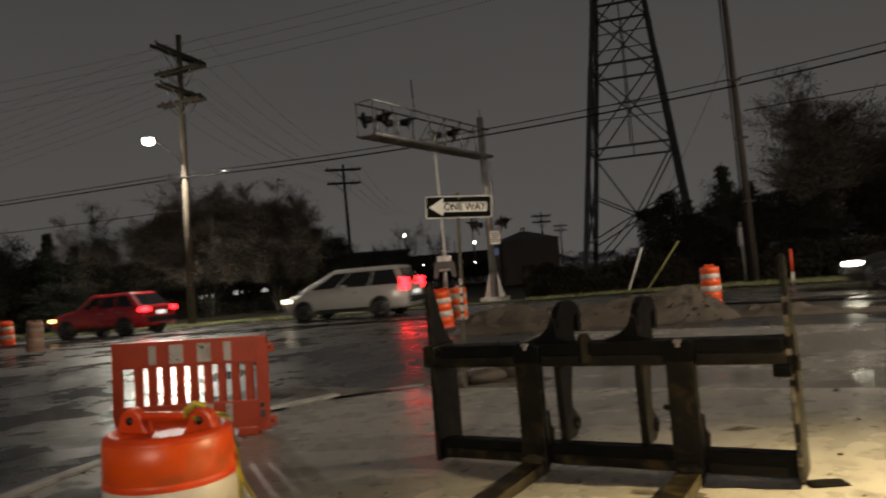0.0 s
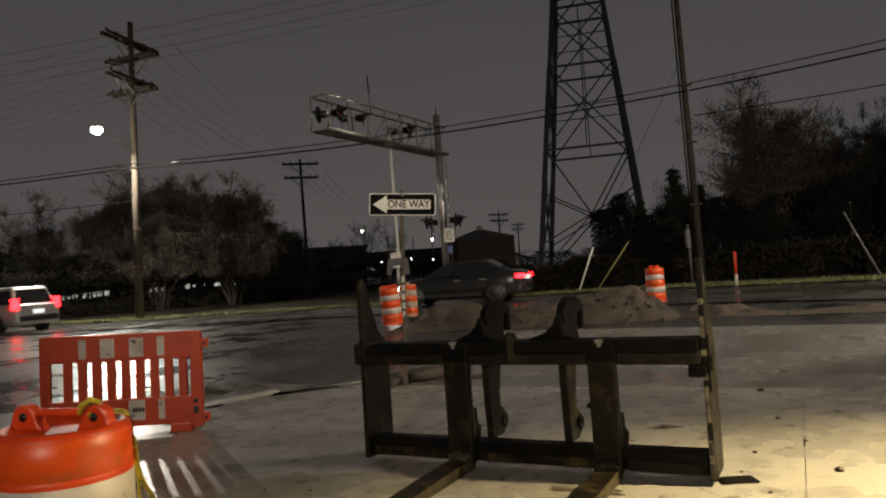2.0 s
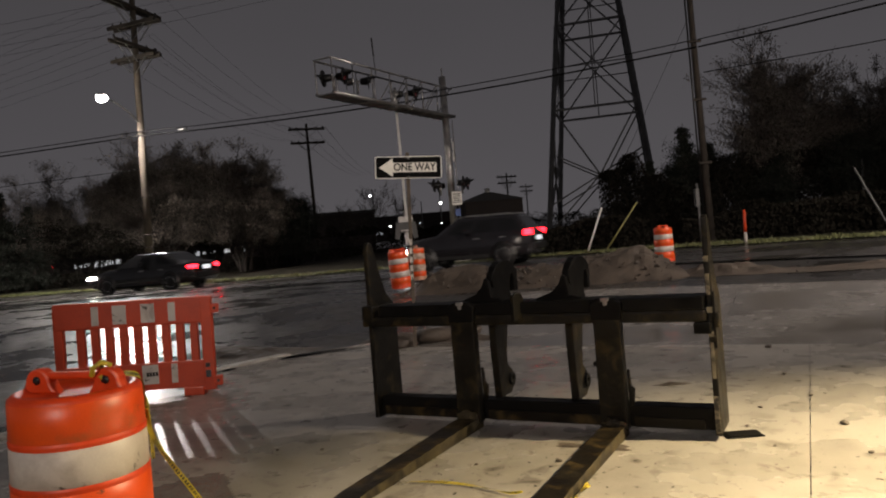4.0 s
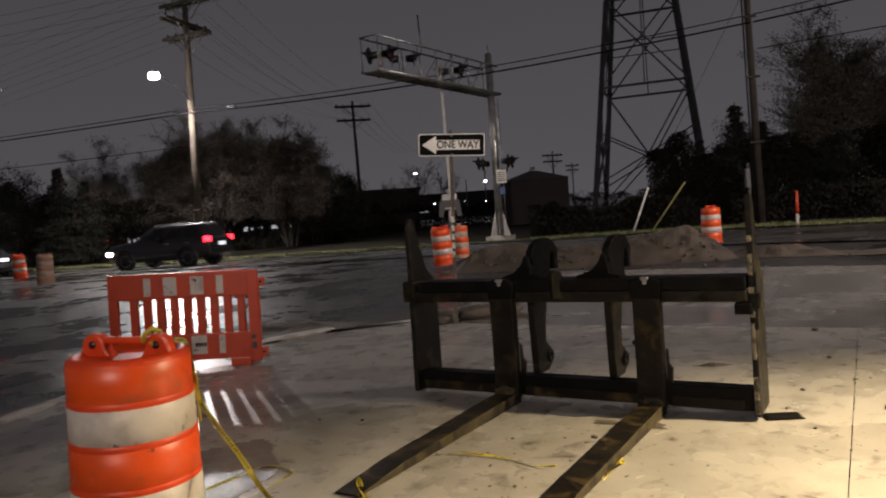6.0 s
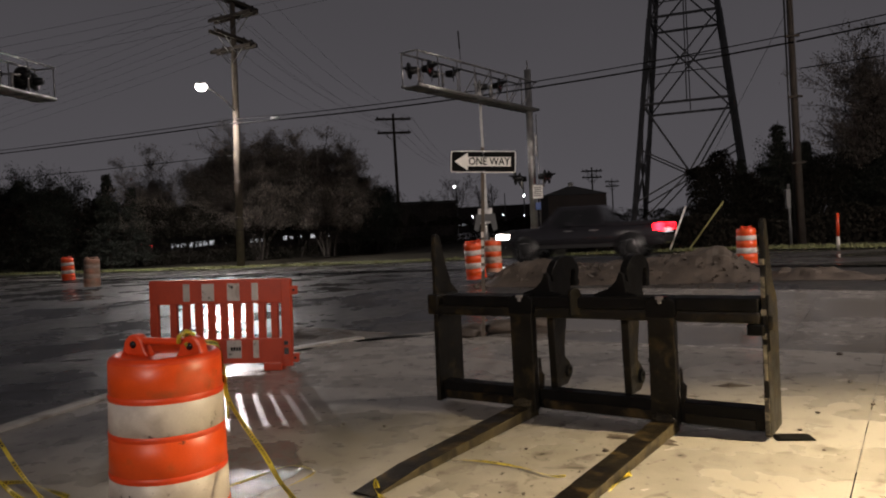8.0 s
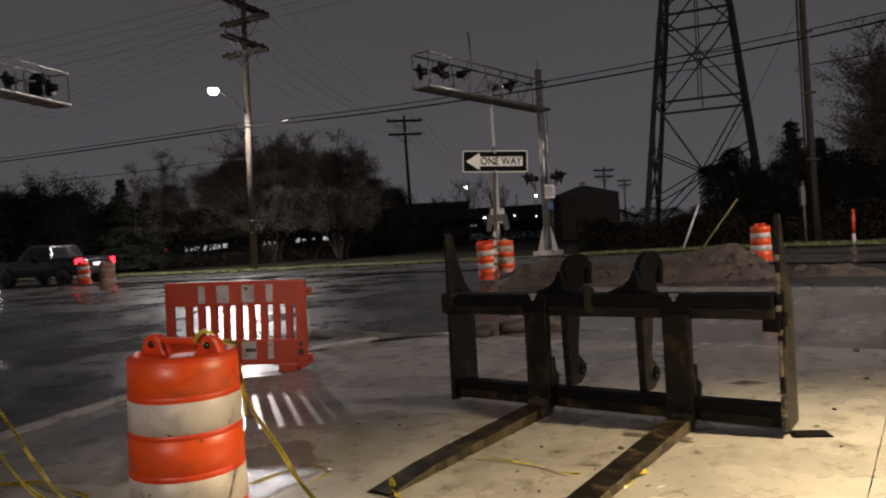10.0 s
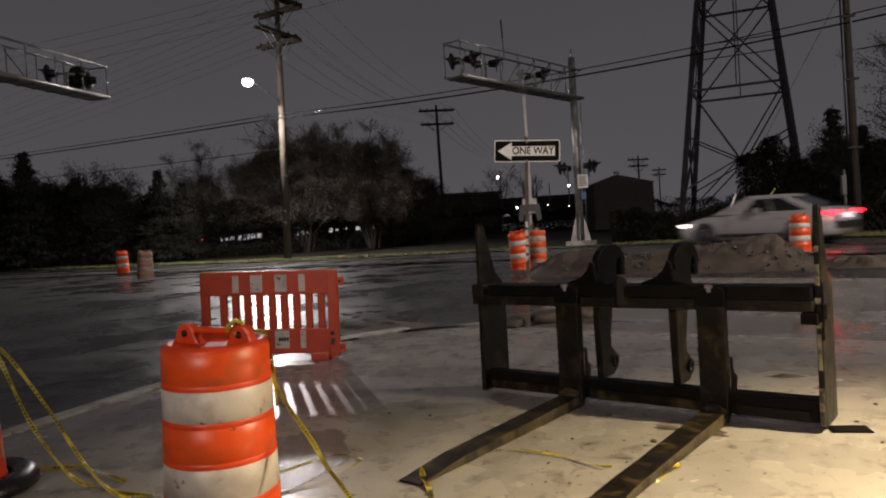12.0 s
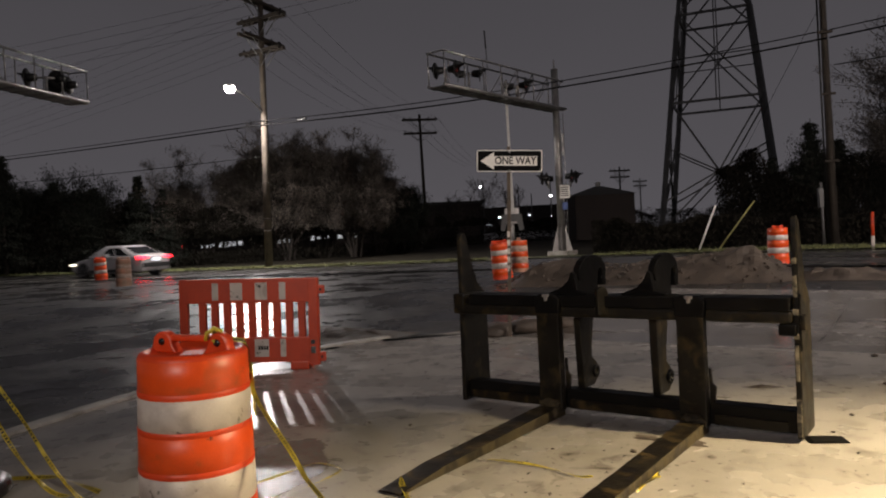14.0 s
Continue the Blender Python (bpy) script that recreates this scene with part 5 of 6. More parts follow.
def conifer(m, h, seed, label):
    rr = random.Random(seed)
    t = thing("conifer", m, label, "tree", "trees round the crossing")
    bm = B()
    rod(bm, (0, 0, -0.1), (0, 0, h), 0.02 * h, 0.02, 8)
    spots = []
    z = 0.08 * h
    while z < h * 0.98:
        L = (h - z) * 0.33 + 0.10
        for k in range(9):
            a = rr.uniform(0, TAU)
            w = L * rr.uniform(0.35, 1.3)
            q = Vector((w * math.cos(a), w * math.sin(a), z + rr.uniform(-0.25, 0.12) * w))
            rod(bm, (0, 0, z), q, 0.02, 0.006, 4, False)
            spots.append((Vector((0, 0, z)).lerp(q, 0.25), q))
        z += 0.045 * h
    part("trunk", bm, BARK, t)
    v, f = leaves(spots, 11000, 0.07, rr, 0.09)
    me = bpy.data.meshes.new("crown")
    me.from_pydata(v, [], f)
    me.materials.append(NEEDLE)
    o = new("crown", me)
    o.parent = t
    return t


def sc(x, y, s, a, sz=None):
    return Matrix.LocRotScale((x, y, height(x, y)), Euler((0, 0, a)), (s, s, sz or s))


TREES = [tree(sc(-20.6, 46.0, 1, 0.3), 8.1, 11, "leafless brown tree in a dark thicket", 34000, size=0.045, spread_=0.18, fan=0.22, stems=5),
         tree(sc(-15.4, 46.5, 1, 1.3), 9.0, 12, "tree with sparse autumn leaves behind the verge", 80000, size=0.055, spread_=0.20, stems=6, wide=0.26),
         tree(sc(20.3, 40.2, 1, 2.3), 10.6, 13, "tall oval tree with thin autumn leaves", 90000, spread_=0.20, size=0.055, stems=5, fan=0.11, wide=0.30),
         tree(sc(-4.5, 82, 1, 0), 8.0, 14, "bare small tree beside a far pole", 900, stems=3, size=0.07),
         tree(sc(-29.7, 45.0, 1, 0), 6.2, 15, "dense dark tree with leaves down to the ground", 60000, size=0.06, spread_=0.24, stems=6, fan=0.28, wide=0.32, m_leaf=NEEDLE, low=0.2)]
CONS = [conifer(sc(-23.5, 43.0, 1, 0), 5.7, 21, "dark ragged conifer at the thicket's edge"), conifer(sc(15.6, 41.5, 1, 0), 6.4, 22, "dark conifer before the tower's foot")]
for k, x, y, s, a in ((1, -18.0, 48.2, 0.96, 2.2), (1, -13.2, 48.0, 1.02, 4.0), (1, -10.9, 46.6, 0.92, 1.0), (1, -9.4, 48.2, 0.74, 5.0), (4, -8.2, 49.0, 0.82, 3.3), (0, -22.2, 44.7, 0.84, 2.0),
                     (4, -27.0, 44.2, 0.92, 1.1), (4, -31.9, 45.2, 1.03, 0.4), (4, -35.5, 45.0, 1.1, 0.9), (1, -16.6, 51.5, 0.98, 2.9), (4, -24.4, 45.5, 0.7, 2.2), (4, -39.5, 45.0, 1.15, 1.9),
                     (2, 27.5, 39.5, 0.84, 1.0), (2, 33.0, 34.0, 0.9, 3.0), (4, 16.8, 43.5, 0.86, 2.0), (2, 24.2, 41.5, 0.80, 4.0), (4, 19.0, 39.6, 0.80, 5.0), (4, 23.0, 37.0, 0.85, 0.2), (4, 28.0, 34.0, 0.9, 1.2),
                     (3, -1.0, 90.0, 0.9, 2.0), (3, -11.5, 79.0, 0.8, 4.0), (3, -7.2, 76.0, 0.7, 1.0)):
    copy_thing(TREES[k], sc(x, y, s, a))
for k, x, y, s in ((0, -22.1, 43.4, 0.85), (0, -31.8, 42.0, 1.28), (0, -34.9, 43, 1.28), (0, -29.4, 43.5, 1.0), (0, -26.6, 43.4, 0.9), (0, -38.4, 41, 1.35), (1, 14.2, 43.5, 0.74), (1, 17.2, 42.0, 0.85), (1, 18.6, 40.6, 0.72), (1, 13.0, 44.5, 0.6)):
    copy_thing(CONS[k], sc(x, y, s, x))


def hedge(pts, h, depth, n, seed, label, mat_=None):
    """A thicket of small leaves and twigs along a line, with an uneven top."""
    rr = random.Random(seed)
    v, f = [], []
    L = [Vector(p) for p in pts]
    for _ in range(n):
        i = rr.randrange(len(L) - 1)
        t = rr.random()
        p = L[i].lerp(L[i + 1], t)
        top = h * (0.75 + 0.4 * noise.noise((p.x * 0.35, p.y * 0.35, seed)) + 0.2 * noise.noise((p.x * 1.3, p.y * 1.3, seed)))
        z = top * (1 - rr.random() ** 1.5)
        c = Vector((p.x, p.y + rr.uniform(-depth, depth), height(p.x, p.y) + z))
        if -25.5 < p.x < -2.5 and 1.0 < c.z < 1.95 and seed < 3 and rr.random() < 0.86:
            continue
        e = Euler((rr.random() * 6, rr.random() * 6, rr.random() * 6)).to_matrix()
        s = rr.uniform(0.04, 0.11)
        k = len(v)
        v += [tuple(c + e @ Vector(w) * s) for w in ((-1, 0, 0), (0, -0.5, 0.1), (1, 0, 0), (0, 0.5, 0.1))]
        f.append((k, k + 1, k + 2, k + 3))
    me = bpy.data.meshes.new("thicket")
    me.from_pydata(v, [], f)
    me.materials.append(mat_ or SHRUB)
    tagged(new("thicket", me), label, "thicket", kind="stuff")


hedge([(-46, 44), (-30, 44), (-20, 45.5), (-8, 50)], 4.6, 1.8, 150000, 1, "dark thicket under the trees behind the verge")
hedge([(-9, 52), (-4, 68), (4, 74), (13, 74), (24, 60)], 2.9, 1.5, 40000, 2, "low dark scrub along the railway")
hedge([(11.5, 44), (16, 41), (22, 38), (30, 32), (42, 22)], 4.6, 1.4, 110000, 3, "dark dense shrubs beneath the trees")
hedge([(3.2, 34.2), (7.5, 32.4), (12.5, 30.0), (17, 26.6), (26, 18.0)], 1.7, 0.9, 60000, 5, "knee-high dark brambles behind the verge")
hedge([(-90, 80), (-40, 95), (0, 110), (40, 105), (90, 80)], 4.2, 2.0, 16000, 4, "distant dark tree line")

# ---- distant lights and buildings ----
def far_shed(x, y, w, d, h, rz, label, lit=()):
    b = thing("warehouse", pose(x, y, 0.3, 0, 0, rz), label, "building", "distant buildings")
    bm = B()
    box(bm, -w / 2, w / 2, -d / 2, d / 2, 0, h)
    part("wall", bm, BRICK, b)
    bm = B()
    box(bm, -w / 2 - 0.2, w / 2 + 0.2, -d / 2 - 0.2, d / 2 + 0.2, h, h + 0.3)
    part("roof", bm, ROOF, b)
    for x0, x1, z0, z1 in lit:
        bm = B()
        box(bm, x0, x1, -d / 2 - 0.04, -d / 2 + 0.02, z0, z1)
        part("window", bm, FAR_GLOW, b, "lit strip window")


rnd = random.Random(31)
lit = []
x = -8.0
while x < 9:
    w = rnd.uniform(0.25, 0.8)
    if rnd.random() < 0.85 and not (-2.6 < x < -1.2):
        lit.append((x, x + w, 0.95 + rnd.uniform(0, 0.12) + 0.02 * x, 1.38 + rnd.uniform(-0.1, 0.1) + 0.02 * x))
    x += w + rnd.uniform(0.03, 0.28) * (1 if x < 3 else 6)
far_shed(-27.0, 79, 44, 12, 4.2, 22, "long low warehouse with a broken strip of lit windows", lit)
far_shed(-19, 250, 70, 20, 8, 0, "distant shed with a lit edge on the skyline", [(-24, -4, 6.4, 7.2), (6, 9, 2.5, 3.2), (14, 15, 3, 3.6)])


def far_light(x, y, z, r, m, label, mast=True):
    t = thing("street_light", pose(x, y, 0.2), label, "street light", "distant street lights")
    if mast:
        bm = B()
        rod(bm, (0, 0, 0), (0, 0, z - 0.2), 0.09, 0.06, 6)
        part("mast", bm, TOWER, t)
    bm = B()
    q = bmesh.ops.create_icosphere(bm, subdivisions=2, radius=r)
    bmesh.ops.translate(bm, verts=q["verts"], vec=(0, 0, z - 0.2))
    part("lamp", bm, m, t, "small glowing lamp")


far_light(-8.25, 150, 10.3, 0.24, FAR_STAR, "distant white street light on a mast")
far_light(5.9, 150, 7.7, 0.24, FAR_STAR, "distant white street light beyond the crossing")
for x, y, z, r in ((14.2, 140, 5.6, 0.3), (13.0, 138, 5.2, 0.2), (-3, 170, 3.8, 0.25), (-6, 190, 4.5, 0.3), (-14, 200, 4.2, 0.22), (2, 210, 5, 0.22), (7, 180, 4.0, 0.25), (17, 41.2, 2.6, 0.05), (17.3, 41.2, 2.2, 0.04), (22.4, 36.0, 3.5, 0.07)):
    far_light(x, y, z, r * 0.65, FAR_STAR, "tiny far light near the ground", False if z < 3 else True)
far_light(-31.5, 62.6, 1.5, 0.2, FAR_RED, "red lamp of a parked trailer behind the trees")
far_light(-30.6, 62.8, 1.45, 0.13, FAR_RED, "small red lamp behind the trees")
for x, h in ((-12, 17), (-5, 13), (-1, 15), (3, 12), (9, 16), (-16, 12)):
    bm = B()
    rod(bm, (x, 230, 0), (x, 230, h), 0.25, 0.15, 5)
    tagged(obj("far_mast", bm, TOWER), "thin distant mast on the skyline", "mast", "distant masts")

# ---- vehicles ----
def loft(bm, stations):
    """A body from cross-sections (x, bottom, top, half width)."""
    prev = None
    for x, z0, z1, w in stations:
        h = z1 - z0
        ring = [(-w * 0.90, z0), (-w * 0.985, z0 + 0.12 * h), (-w, z0 + 0.45 * h), (-w * 0.985, z0 + 0.74 * h), (-w * 0.93, z1 - 0.05 * h), (-w * 0.80, z1),
                (w * 0.80, z1), (w * 0.93, z1 - 0.05 * h), (w * 0.985, z0 + 0.74 * h), (w, z0 + 0.45 * h), (w * 0.985, z0 + 0.12 * h), (w * 0.90, z0)]
        cur = [bm.verts.new((x, y, z)) for y, z in ring]
        if prev:
            for k in range(12):
                bm.faces.new((prev[k], prev[(k + 1) % 12], cur[(k + 1) % 12], cur[k])).smooth = True
        else:
            bm.faces.new(cur)
        prev = cur
    bm.faces.new(prev[::-1])


def skin(bm, quad, u0, u1, v0, v1, t):
    """A thin pane laid on a four-cornered face: corners a, b (below), c, d (above)."""
    a, b, c, d = (Vector(p) for p in quad)

    def at(u, v):
        return a.lerp(b, u).lerp(d.lerp(c, u), v)
    n = (b - a).cross(d - a).normalized() * t
    pts = [at(u0, v0), at(u1, v0), at(u1, v1), at(u0, v1)]
    lo = [bm.verts.new(p - n * 0.5) for p in pts]
    hi = [bm.verts.new(p + n) for p in pts]
    bm.faces.new(hi)
    bm.faces.new(lo[::-1])
    for k in range(4):
        bm.faces.new((lo[k], lo[(k + 1) % 4], hi[(k + 1) % 4], hi[k]))


def vehicle(name, label, category, paint, body, cab, wheels, wr, half, lamps, tail, splits, bed=None, head=HEAD_GLOW, tailmat=TAIL_GLOW, plate=True):
    """A car that faces local +x, its wheels on z = 0. cab: x of windscreen foot, roof front, roof rear, rear foot; belt and roof heights."""
    v = thing(name, Matrix.Identity(4), label, category, "vehicles on the road")
    bm = B()
    loft(bm, body)
    shell = part("body", bm, PAINTS[paint], v)
    xf, rf, rb, xb, zb, zr = cab
    wb, wt = half * 0.93, half * 0.74
    lo = [(xf, wb, zb), (xb, wb, zb), (xb, -wb, zb), (xf, -wb, zb)]
    hi = [(rf, wt, zr), (rb, wt, zr), (rb, -wt, zr), (rf, -wt, zr)]
    bm = B()
    a, b = [bm.verts.new(p) for p in lo], [bm.verts.new(p) for p in hi]
    for k in range(4):
        bm.faces.new((a[k], a[(k + 1) % 4], b[(k + 1) % 4], b[k]))
    mid = [bm.verts.new((p[0] * 0.96 + 0.04 * (rf + rb) / 2, p[1] * 0.9, zr + 0.045)) for p in hi]
    for k in range(4):
        bm.faces.new((b[k], b[(k + 1) % 4], mid[(k + 1) % 4], mid[k]))
    bm.faces.new(mid)
    cabin = part("cabin", bm, PAINTS[paint], v, "", 0.09)
    cabin.modifiers["bevel"].segments = 4
    for f in cabin.data.polygons:
        f.use_smooth = True
    sides = ((lo[1], lo[0], hi[0], hi[1]), (lo[3], lo[2], hi[2], hi[3]))
    for s, q in enumerate(sides):
        for u0, u1 in splits:
            if s:
                u0, u1 = 1 - u1, 1 - u0
            bm = B()
            skin(bm, q, u0, u1, 0.10, 0.86, 0.012)
            part("side_window", bm, CAR_GLASS, v, "dark side window")
    for nm, q in (("windscreen", (lo[0], lo[3], hi[3], hi[0])), ("rear_window", (lo[2], lo[1], hi[1], hi[2]))):
        bm = B()
        skin(bm, q, 0.06, 0.94, 0.10, 0.90, 0.012)
        part(nm, bm, CAR_GLASS, v)
    x_front, x_back = body[-1][0], body[0][0]
    for s in (-1, 1):
        x, z, w, h = lamps
        bm = B()
        box(bm, x - 0.30, x + 0.03, s * half * 0.80 - w / 2, s * half * 0.80 + w / 2, z, z + h, bev=0.02)
        part("headlamp", bm, head, v, "lit headlamp")
        x, z, w, h = tail
        bm = B()
        box(bm, x - 0.03, x + 0.22, s * (half * 0.97) - (w if s > 0 else 0), s * (half * 0.97) + (0 if s > 0 else w), z, z + h, bev=0.015)
        part("tail_lamp", bm, tailmat, v, "glowing red tail lamp")
        bm = B()
        box(bm, rf - 0.55, rf - 0.38, s * (wb + 0.02) - 0.02, s * (wb + 0.20) - 0.02 * s, zb + 0.03, zb + 0.16, bev=0.02)
        part("mirror", bm, PAINTS[paint], v)
        bm = B()
        box(bm, wheels[1] + wr + 0.1, wheels[0] - wr - 0.1, s * half * 0.9 - 0.03, s * half * 0.97 + 0.03, body[1][1] - 0.02, body[1][1] + 0.09)
        part("sill", bm, TRIM_BLACK, v)
        for f in (0.0, 0.33):
            bm = B()
            xh = (rf + rb) / 2 - f * 2.6 + 0.2
            box(bm, xh, xh + 0.2, s * half * 0.99 - 0.012, s * half * 0.99 + 0.012, zb - 0.16, zb - 0.125)
            part("door_handle", bm, CHROME, v)
    for x, nm in ((x_front - 0.04, "front_bumper"), (x_back - 0.06, "rear_bumper")):
        bm = B()
        box(bm, x, x + 0.10, -half * 0.82, half * 0.82, body[0][1] + 0.02, body[0][1] + 0.22, bev=0.03)
        part(nm, bm, TRIM_BLACK, v)
    if plate:
        bm = B()
        box(bm, x_back - 0.035, x_back - 0.01, -0.22, 0.22, body[0][1] + 0.30, body[0][1] + 0.44)
        part("plate", bm, PLATE_GLOW, v, "lit pale number plate, blank")
    if bed:
        x0, x1, z0, z1 = bed
        bm = B()
        for y in (-half * 0.93, half * 0.93 - 0.08):
            box(bm, x0, x1, y, y + 0.08, z0, z1, bev=0.02)
        box(bm, x0, x0 + 0.08, -half * 0.9, half * 0.9, z0, z1, bev=0.02)
        part("cargo_bed", bm, PAINTS[paint], v)
    spin = []
    for x in wheels:
        for s in (-1, 1):
            # flat black disc paints the wheel well's shade onto the body side
            bm = B()
            lathe(bm, [(0, 0.0), (wr * 1.16, 0.0), (wr * 1.16, 0.012), (0, 0.012)], 26, Matrix.Translation((x, s * half * 0.992, wr * 1.04)) @ Matrix.Rotation(radians(-90 * s), 4, "X"))
            part("wheel_well_shade", bm, TRIM_BLACK, v)
            w = new("wheel")
            w.parent = v
            w.location = (x, s * (half - 0.09), wr)
            bm = B()
            m = Matrix.Rotation(radians(90), 4, "X")
            lathe(bm, [(wr * 0.62, -0.10), (wr * 0.95, -0.115), (wr, -0.08), (wr, 0.08), (wr * 0.95, 0.115), (wr * 0.62, 0.10), (wr * 0.62, -0.10)], 28, m)
            part("tyre", bm, RUBBER, w, "black tyre")
            bm = B()
            lathe(bm, [(0, 0.06 * s * -1), (wr * 0.16, 0.075 * s * -1), (wr * 0.2, 0.06 * s * -1)], 14, m)
            for k in range(5):
                c = Matrix.Rotation(TAU * k / 5, 4, "Y")
                box(bm, -0.035, 0.035, s * 0.055 - 0.012, s * 0.055 + 0.012, 0.03, wr * 0.63, c)
            lathe(bm, [(wr * 0.58, -0.1), (wr * 0.64, -0.1), (wr * 0.64, 0.1), (wr * 0.58, 0.1), (wr * 0.58, -0.1)], 28, m)
            part("rim", bm, CHROME, w, "alloy rim")
            spin.append((w, (x, s * (half - 0.09), wr)))
    return v, spin, wr


CARS = {}
SEDAN_BODY = [(-2.36, 0.42, 0.86, 0.74), (-2.28, 0.30, 1.00, 0.84), (-1.9, 0.24, 1.06, 0.90), (-1.0, 0.2, 0.98, 0.92), (0.6, 0.2, 0.95, 0.92), (1.35, 0.2, 0.93, 0.91), (2.0, 0.23, 0.80, 0.87), (2.3, 0.28, 0.70, 0.78), (2.42, 0.36, 0.60, 0.62)]
SUV_BODY = [(-2.3, 0.46, 1.00, 0.80), (-2.24, 0.34, 1.10, 0.90), (-1.6, 0.30, 1.14, 0.94), (0.4, 0.28, 1.12, 0.95), (1.2, 0.28, 1.10, 0.94), (1.95, 0.3, 0.98, 0.90), (2.22, 0.36, 0.88, 0.82), (2.32, 0.45, 0.75, 0.7)]
VAN_BODY = [(-2.42, 0.42, 1.02, 0.84), (-2.36, 0.30, 1.08, 0.94), (-1.7, 0.26, 1.10, 0.98), (0.6, 0.24, 1.06, 0.99), (1.35, 0.24, 1.04, 0.97), (2.0, 0.27, 0.92, 0.92), (2.30, 0.33, 0.82, 0.84), (2.40, 0.42, 0.72, 0.70)]
TRUCK_BODY = [(-2.75, 0.50, 1.06, 0.88), (-2.70, 0.45, 1.10, 0.95), (-1.0, 0.42, 1.12, 0.97), (0.6, 0.40, 1.14, 0.98), (1.3, 0.40, 1.13, 0.97), (2.4, 0.42, 1.08, 0.95), (2.68, 0.45, 1.0, 0.92), (2.76, 0.5, 0.9, 0.85)]
CARS["red"] = vehicle("suv", "red crossover with dark glass and glowing tail lamps", "car", "red", SUV_BODY, (1.05, 0.35, -1.55, -2.1, 1.08, 1.62), (1.38, -1.35), 0.35, 0.94,
                      (2.2, 0.72, 0.3, 0.13), (-2.28, 0.90, 0.30, 0.16), ((0.10, 0.34), (0.37, 0.62), (0.65, 0.88)), head=AMBER)
CARS["van"] = vehicle("minivan", "silver minivan with dark windows and its brake lamps on", "car", "silver", VAN_BODY, (1.70, 0.40, -2.0, -2.32, 1.03, 1.70), (1.48, -1.40), 0.34, 0.98,
                      (2.28, 0.70, 0.3, 0.14), (-2.40, 0.88, 0.16, 0.42), ((0.035, 0.325), (0.34, 0.655), (0.67, 0.90)), head=HEAD_DIM)
CARS["black"] = vehicle("sedan", "black sedan with lit headlamps", "car", "black", SEDAN_BODY, (1.05, 0.25, -1.15, -1.95, 0.95, 1.40), (1.42, -1.38), 0.33, 0.91,
                        (2.25, 0.62, 0.36, 0.1), (-2.34, 0.78, 0.34, 0.13), ((0.16, 0.42), (0.45, 0.70)))
CARS["suv"] = vehicle("suv", "dark grey sport utility vehicle with roof rails", "car", "dark", SUV_BODY, (1.0, 0.3, -1.85, -2.18, 1.08, 1.60), (1.38, -1.35), 0.37, 0.94,
                      (2.2, 0.60, 0.26, 0.14), (-2.28, 0.95, 0.15, 0.18), ((0.08, 0.32), (0.35, 0.60), (0.64, 0.88)))
for s in (-1, 1):
    bm = B()
    tube(bm, [(0.15, s * 0.66, 1.64), (0.0, s * 0.66, 1.69), (-1.6, s * 0.66, 1.68), (-1.75, s * 0.66, 1.63)], 0.022, 8)
    part("roof_rail", bm, CHROME, CARS["suv"][0], "bright roof rail")
CARS["truck"] = vehicle("pickup_truck", "dark pickup truck with lit head and tail lamps", "truck", "dark", TRUCK_BODY, (1.25, 0.65, -0.75, -1.0, 1.12, 1.74), (1.78, -1.75), 0.40, 0.97,
                        (2.70, 0.78, 0.34, 0.18), (-2.74, 0.86, 0.16, 0.26), ((0.08, 0.42), (0.48, 0.84)), bed=(-2.7, -1.0, 1.08, 1.22))
CARS["white"] = vehicle("sedan", "pale silver sedan with lit lamps", "car", "white", SEDAN_BODY, (1.2, 0.2, -0.95, -2.15, 0.95, 1.43), (1.42, -1.38), 0.34, 0.91,
                        (2.25, 0.62, 0.36, 0.09), (-2.34, 0.84, 0.40, 0.10), ((0.14, 0.42), (0.44, 0.70)), head=HEAD_DIM)

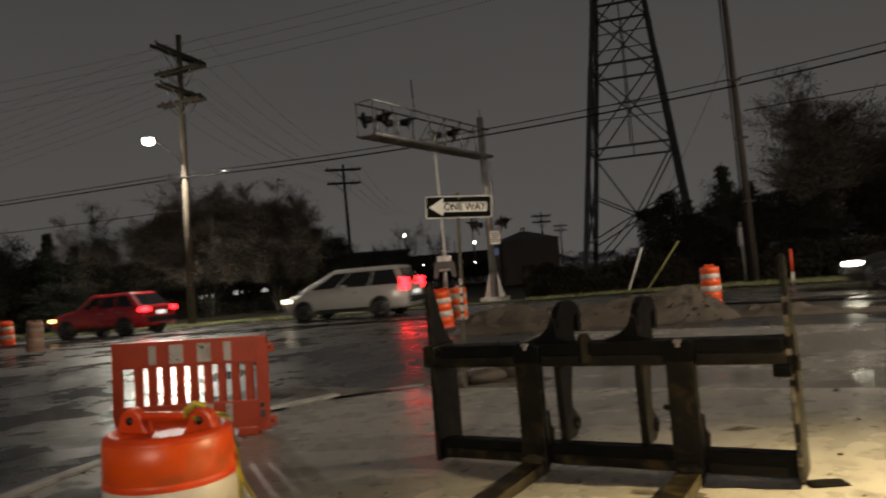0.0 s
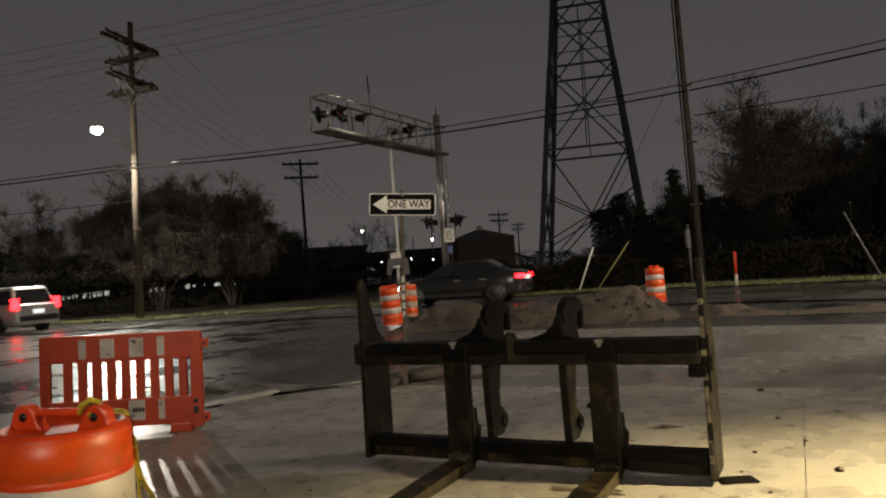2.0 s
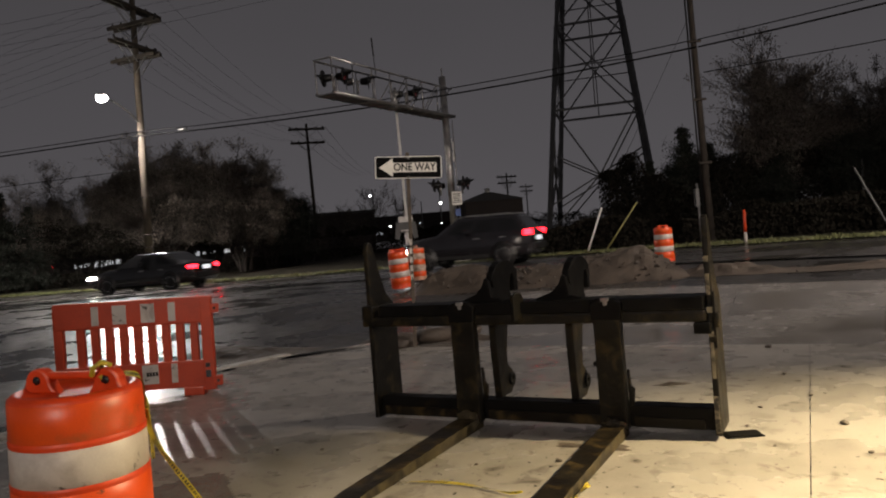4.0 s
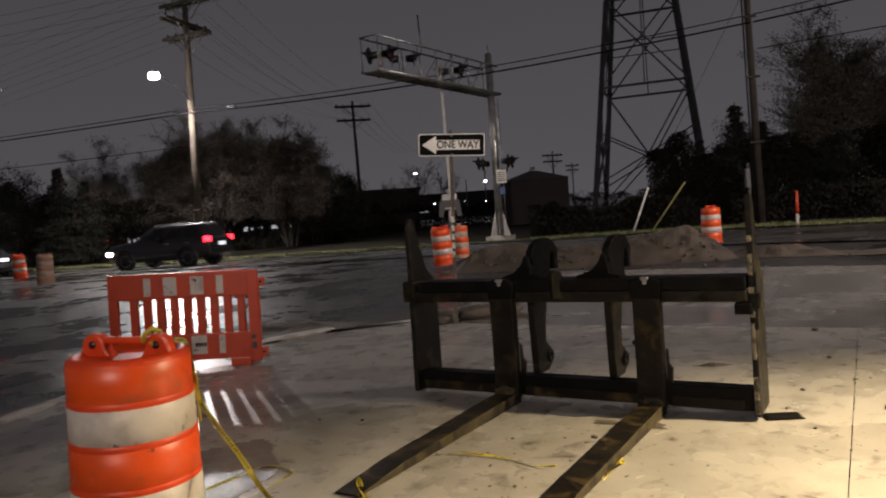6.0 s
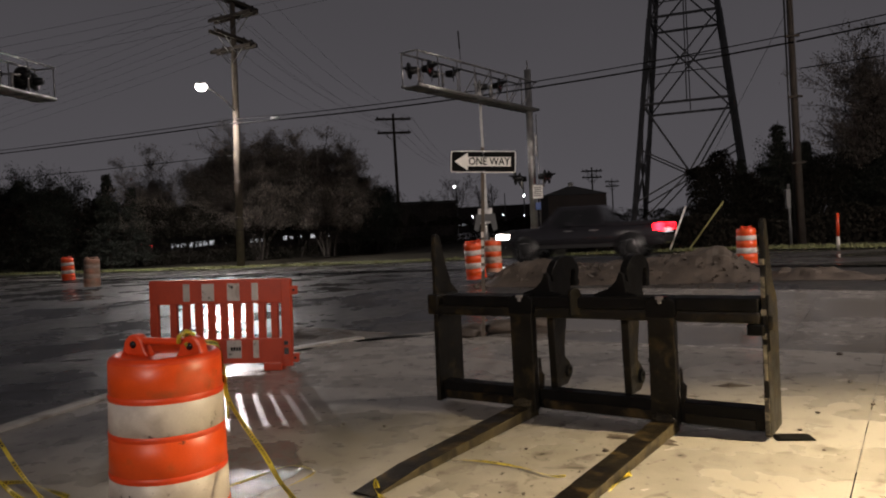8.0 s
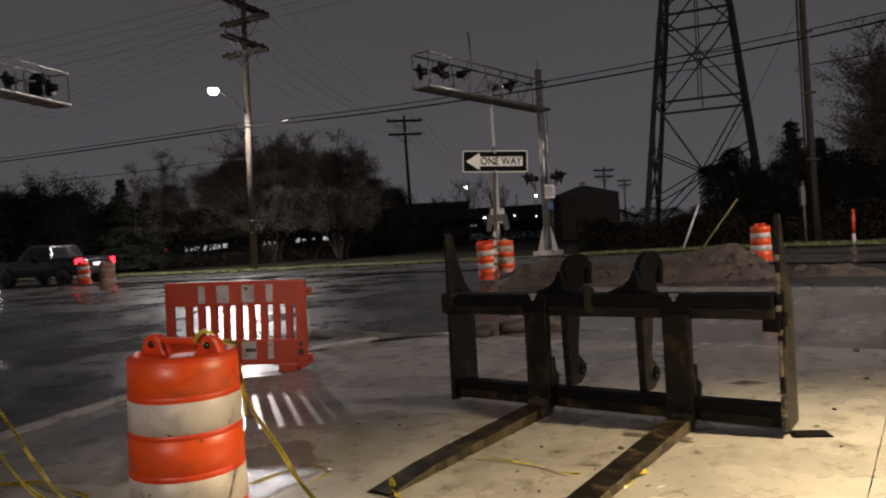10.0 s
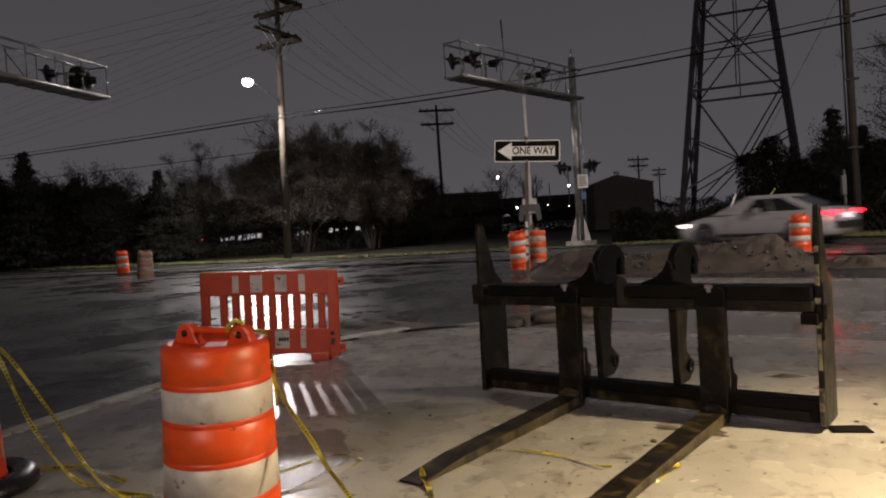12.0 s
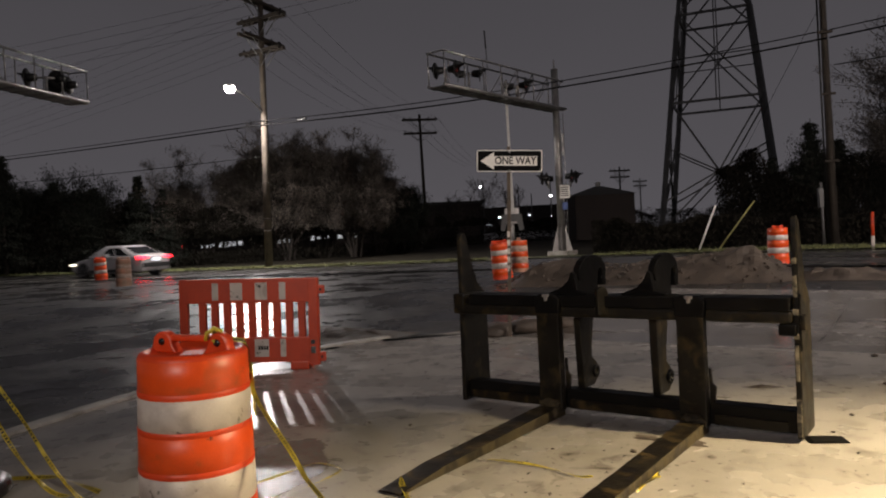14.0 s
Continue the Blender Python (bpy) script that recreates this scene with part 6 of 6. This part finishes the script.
# seconds and the place of each vehicle's middle on the road
ROUTES = {
    "red": [(-4, 9.0, 20.5), (-2, -1.5, 27.0), (0, -13.6, 29.2), (2, -26, 34.5), (18, -120, 71)],
    "van": [(-3, 12.5, 17.2), (-1.5, 5.2, 23.3), (0, -3.8, 26.8), (1.5, -13.1, 28.6), (3, -22.5, 33.0), (18, -115, 69)],
    "black": [(-4, 33, -3.5), (0, 11.7, 17.6), (1.5, 4.5, 24.2), (3, -4.3, 27.3), (5, -16.5, 31.2), (18, -102, 64)],
    "suv": [(-3, 46, -20), (0, 24.2, 5.0), (2.5, 11.0, 18.1), (3, 8.2, 21.2), (4.2, 0.5, 25.6), (5.5, -8.1, 28.6), (6.0, -11.7, 29.3), (6.5, -16.0, 30.2), (7.0, -19.6, 31.2), (7.5, -24.2, 32.7), (18, -105, 64)],
    "truck": [(-2, 92, -66), (5, 31, -1.2), (7.5, 8.8, 20.9), (7.7, 6.3, 23.0), (8.6, -3.4, 27.0), (9.8, -18.6, 30.9), (10.5, -25.8, 33.3), (11, -33.0, 36.0), (14, -72, 52), (18, -120, 71)],
    "white": [(-2, 150, -130), (11, 17.5, 10.5), (11.8, 8.6, 20.6), (12, 6.6, 23.1), (12.2, 4.4, 24.8), (12.6, -0.9, 27.0), (13, -6.3, 28.5), (13.5, -12.7, 30.6), (14, -19.0, 32.8), (18, -60, 48.5)],
}


def along(route, t):
    """Place at t, on a smooth curve through the route's points."""
    ts = [r[0] for r in route]
    ps = [Vector((r[1], r[2])) for r in route]
    i = max(0, min(len(ts) - 2, sum(1 for q in ts if q <= t) - 1))

    def slope(k):
        if k in (0, len(ts) - 1):
            a, b = (0, 1) if k == 0 else (k - 1, k)
            return (ps[b] - ps[a]) / (ts[b] - ts[a])
        a, b = (ps[k] - ps[k - 1]) / (ts[k] - ts[k - 1]), (ps[k + 1] - ps[k]) / (ts[k + 1] - ts[k])
        h0, h1 = ts[k] - ts[k - 1], ts[k + 1] - ts[k]
        return (a * h1 + b * h0) / (h0 + h1)
    h = ts[i + 1] - ts[i]
    u = (t - ts[i]) / h
    return ((2 * u ** 3 - 3 * u ** 2 + 1) * ps[i] + (u ** 3 - 2 * u ** 2 + u) * h * slope(i) + (-2 * u ** 3 + 3 * u ** 2) * ps[i + 1] + (u ** 3 - u ** 2) * h * slope(i + 1))


def motions():
    for key, route in ROUTES.items():
        car, wheels, wr = CARS[key]
        rows = []
        for k in range(0, 57):
            t = k * 0.25
            p, q = along(route, t), along(route, t + 0.05)
            rows.append((t, pose(p.x, p.y, height(p.x, p.y) + 0.016, 0, 0, math.degrees(math.atan2(q.y - p.y, q.x - p.x)))))
        walk(car, rows)
        step = 1 if key in ("truck", "white") else 2
        turn, last, spins = 0.0, along(route, 0), []
        for f in range(0, 421, step):
            p = along(route, f / FPS)
            turn += min(math.degrees((p - last).length / wr), 84)
            last = p
            spins.append((f / FPS, turn))
        for w, at_ in wheels:
            walk(w, [(t, pose(*at_, 0, a, 0)) for t, a in spins])


motions()
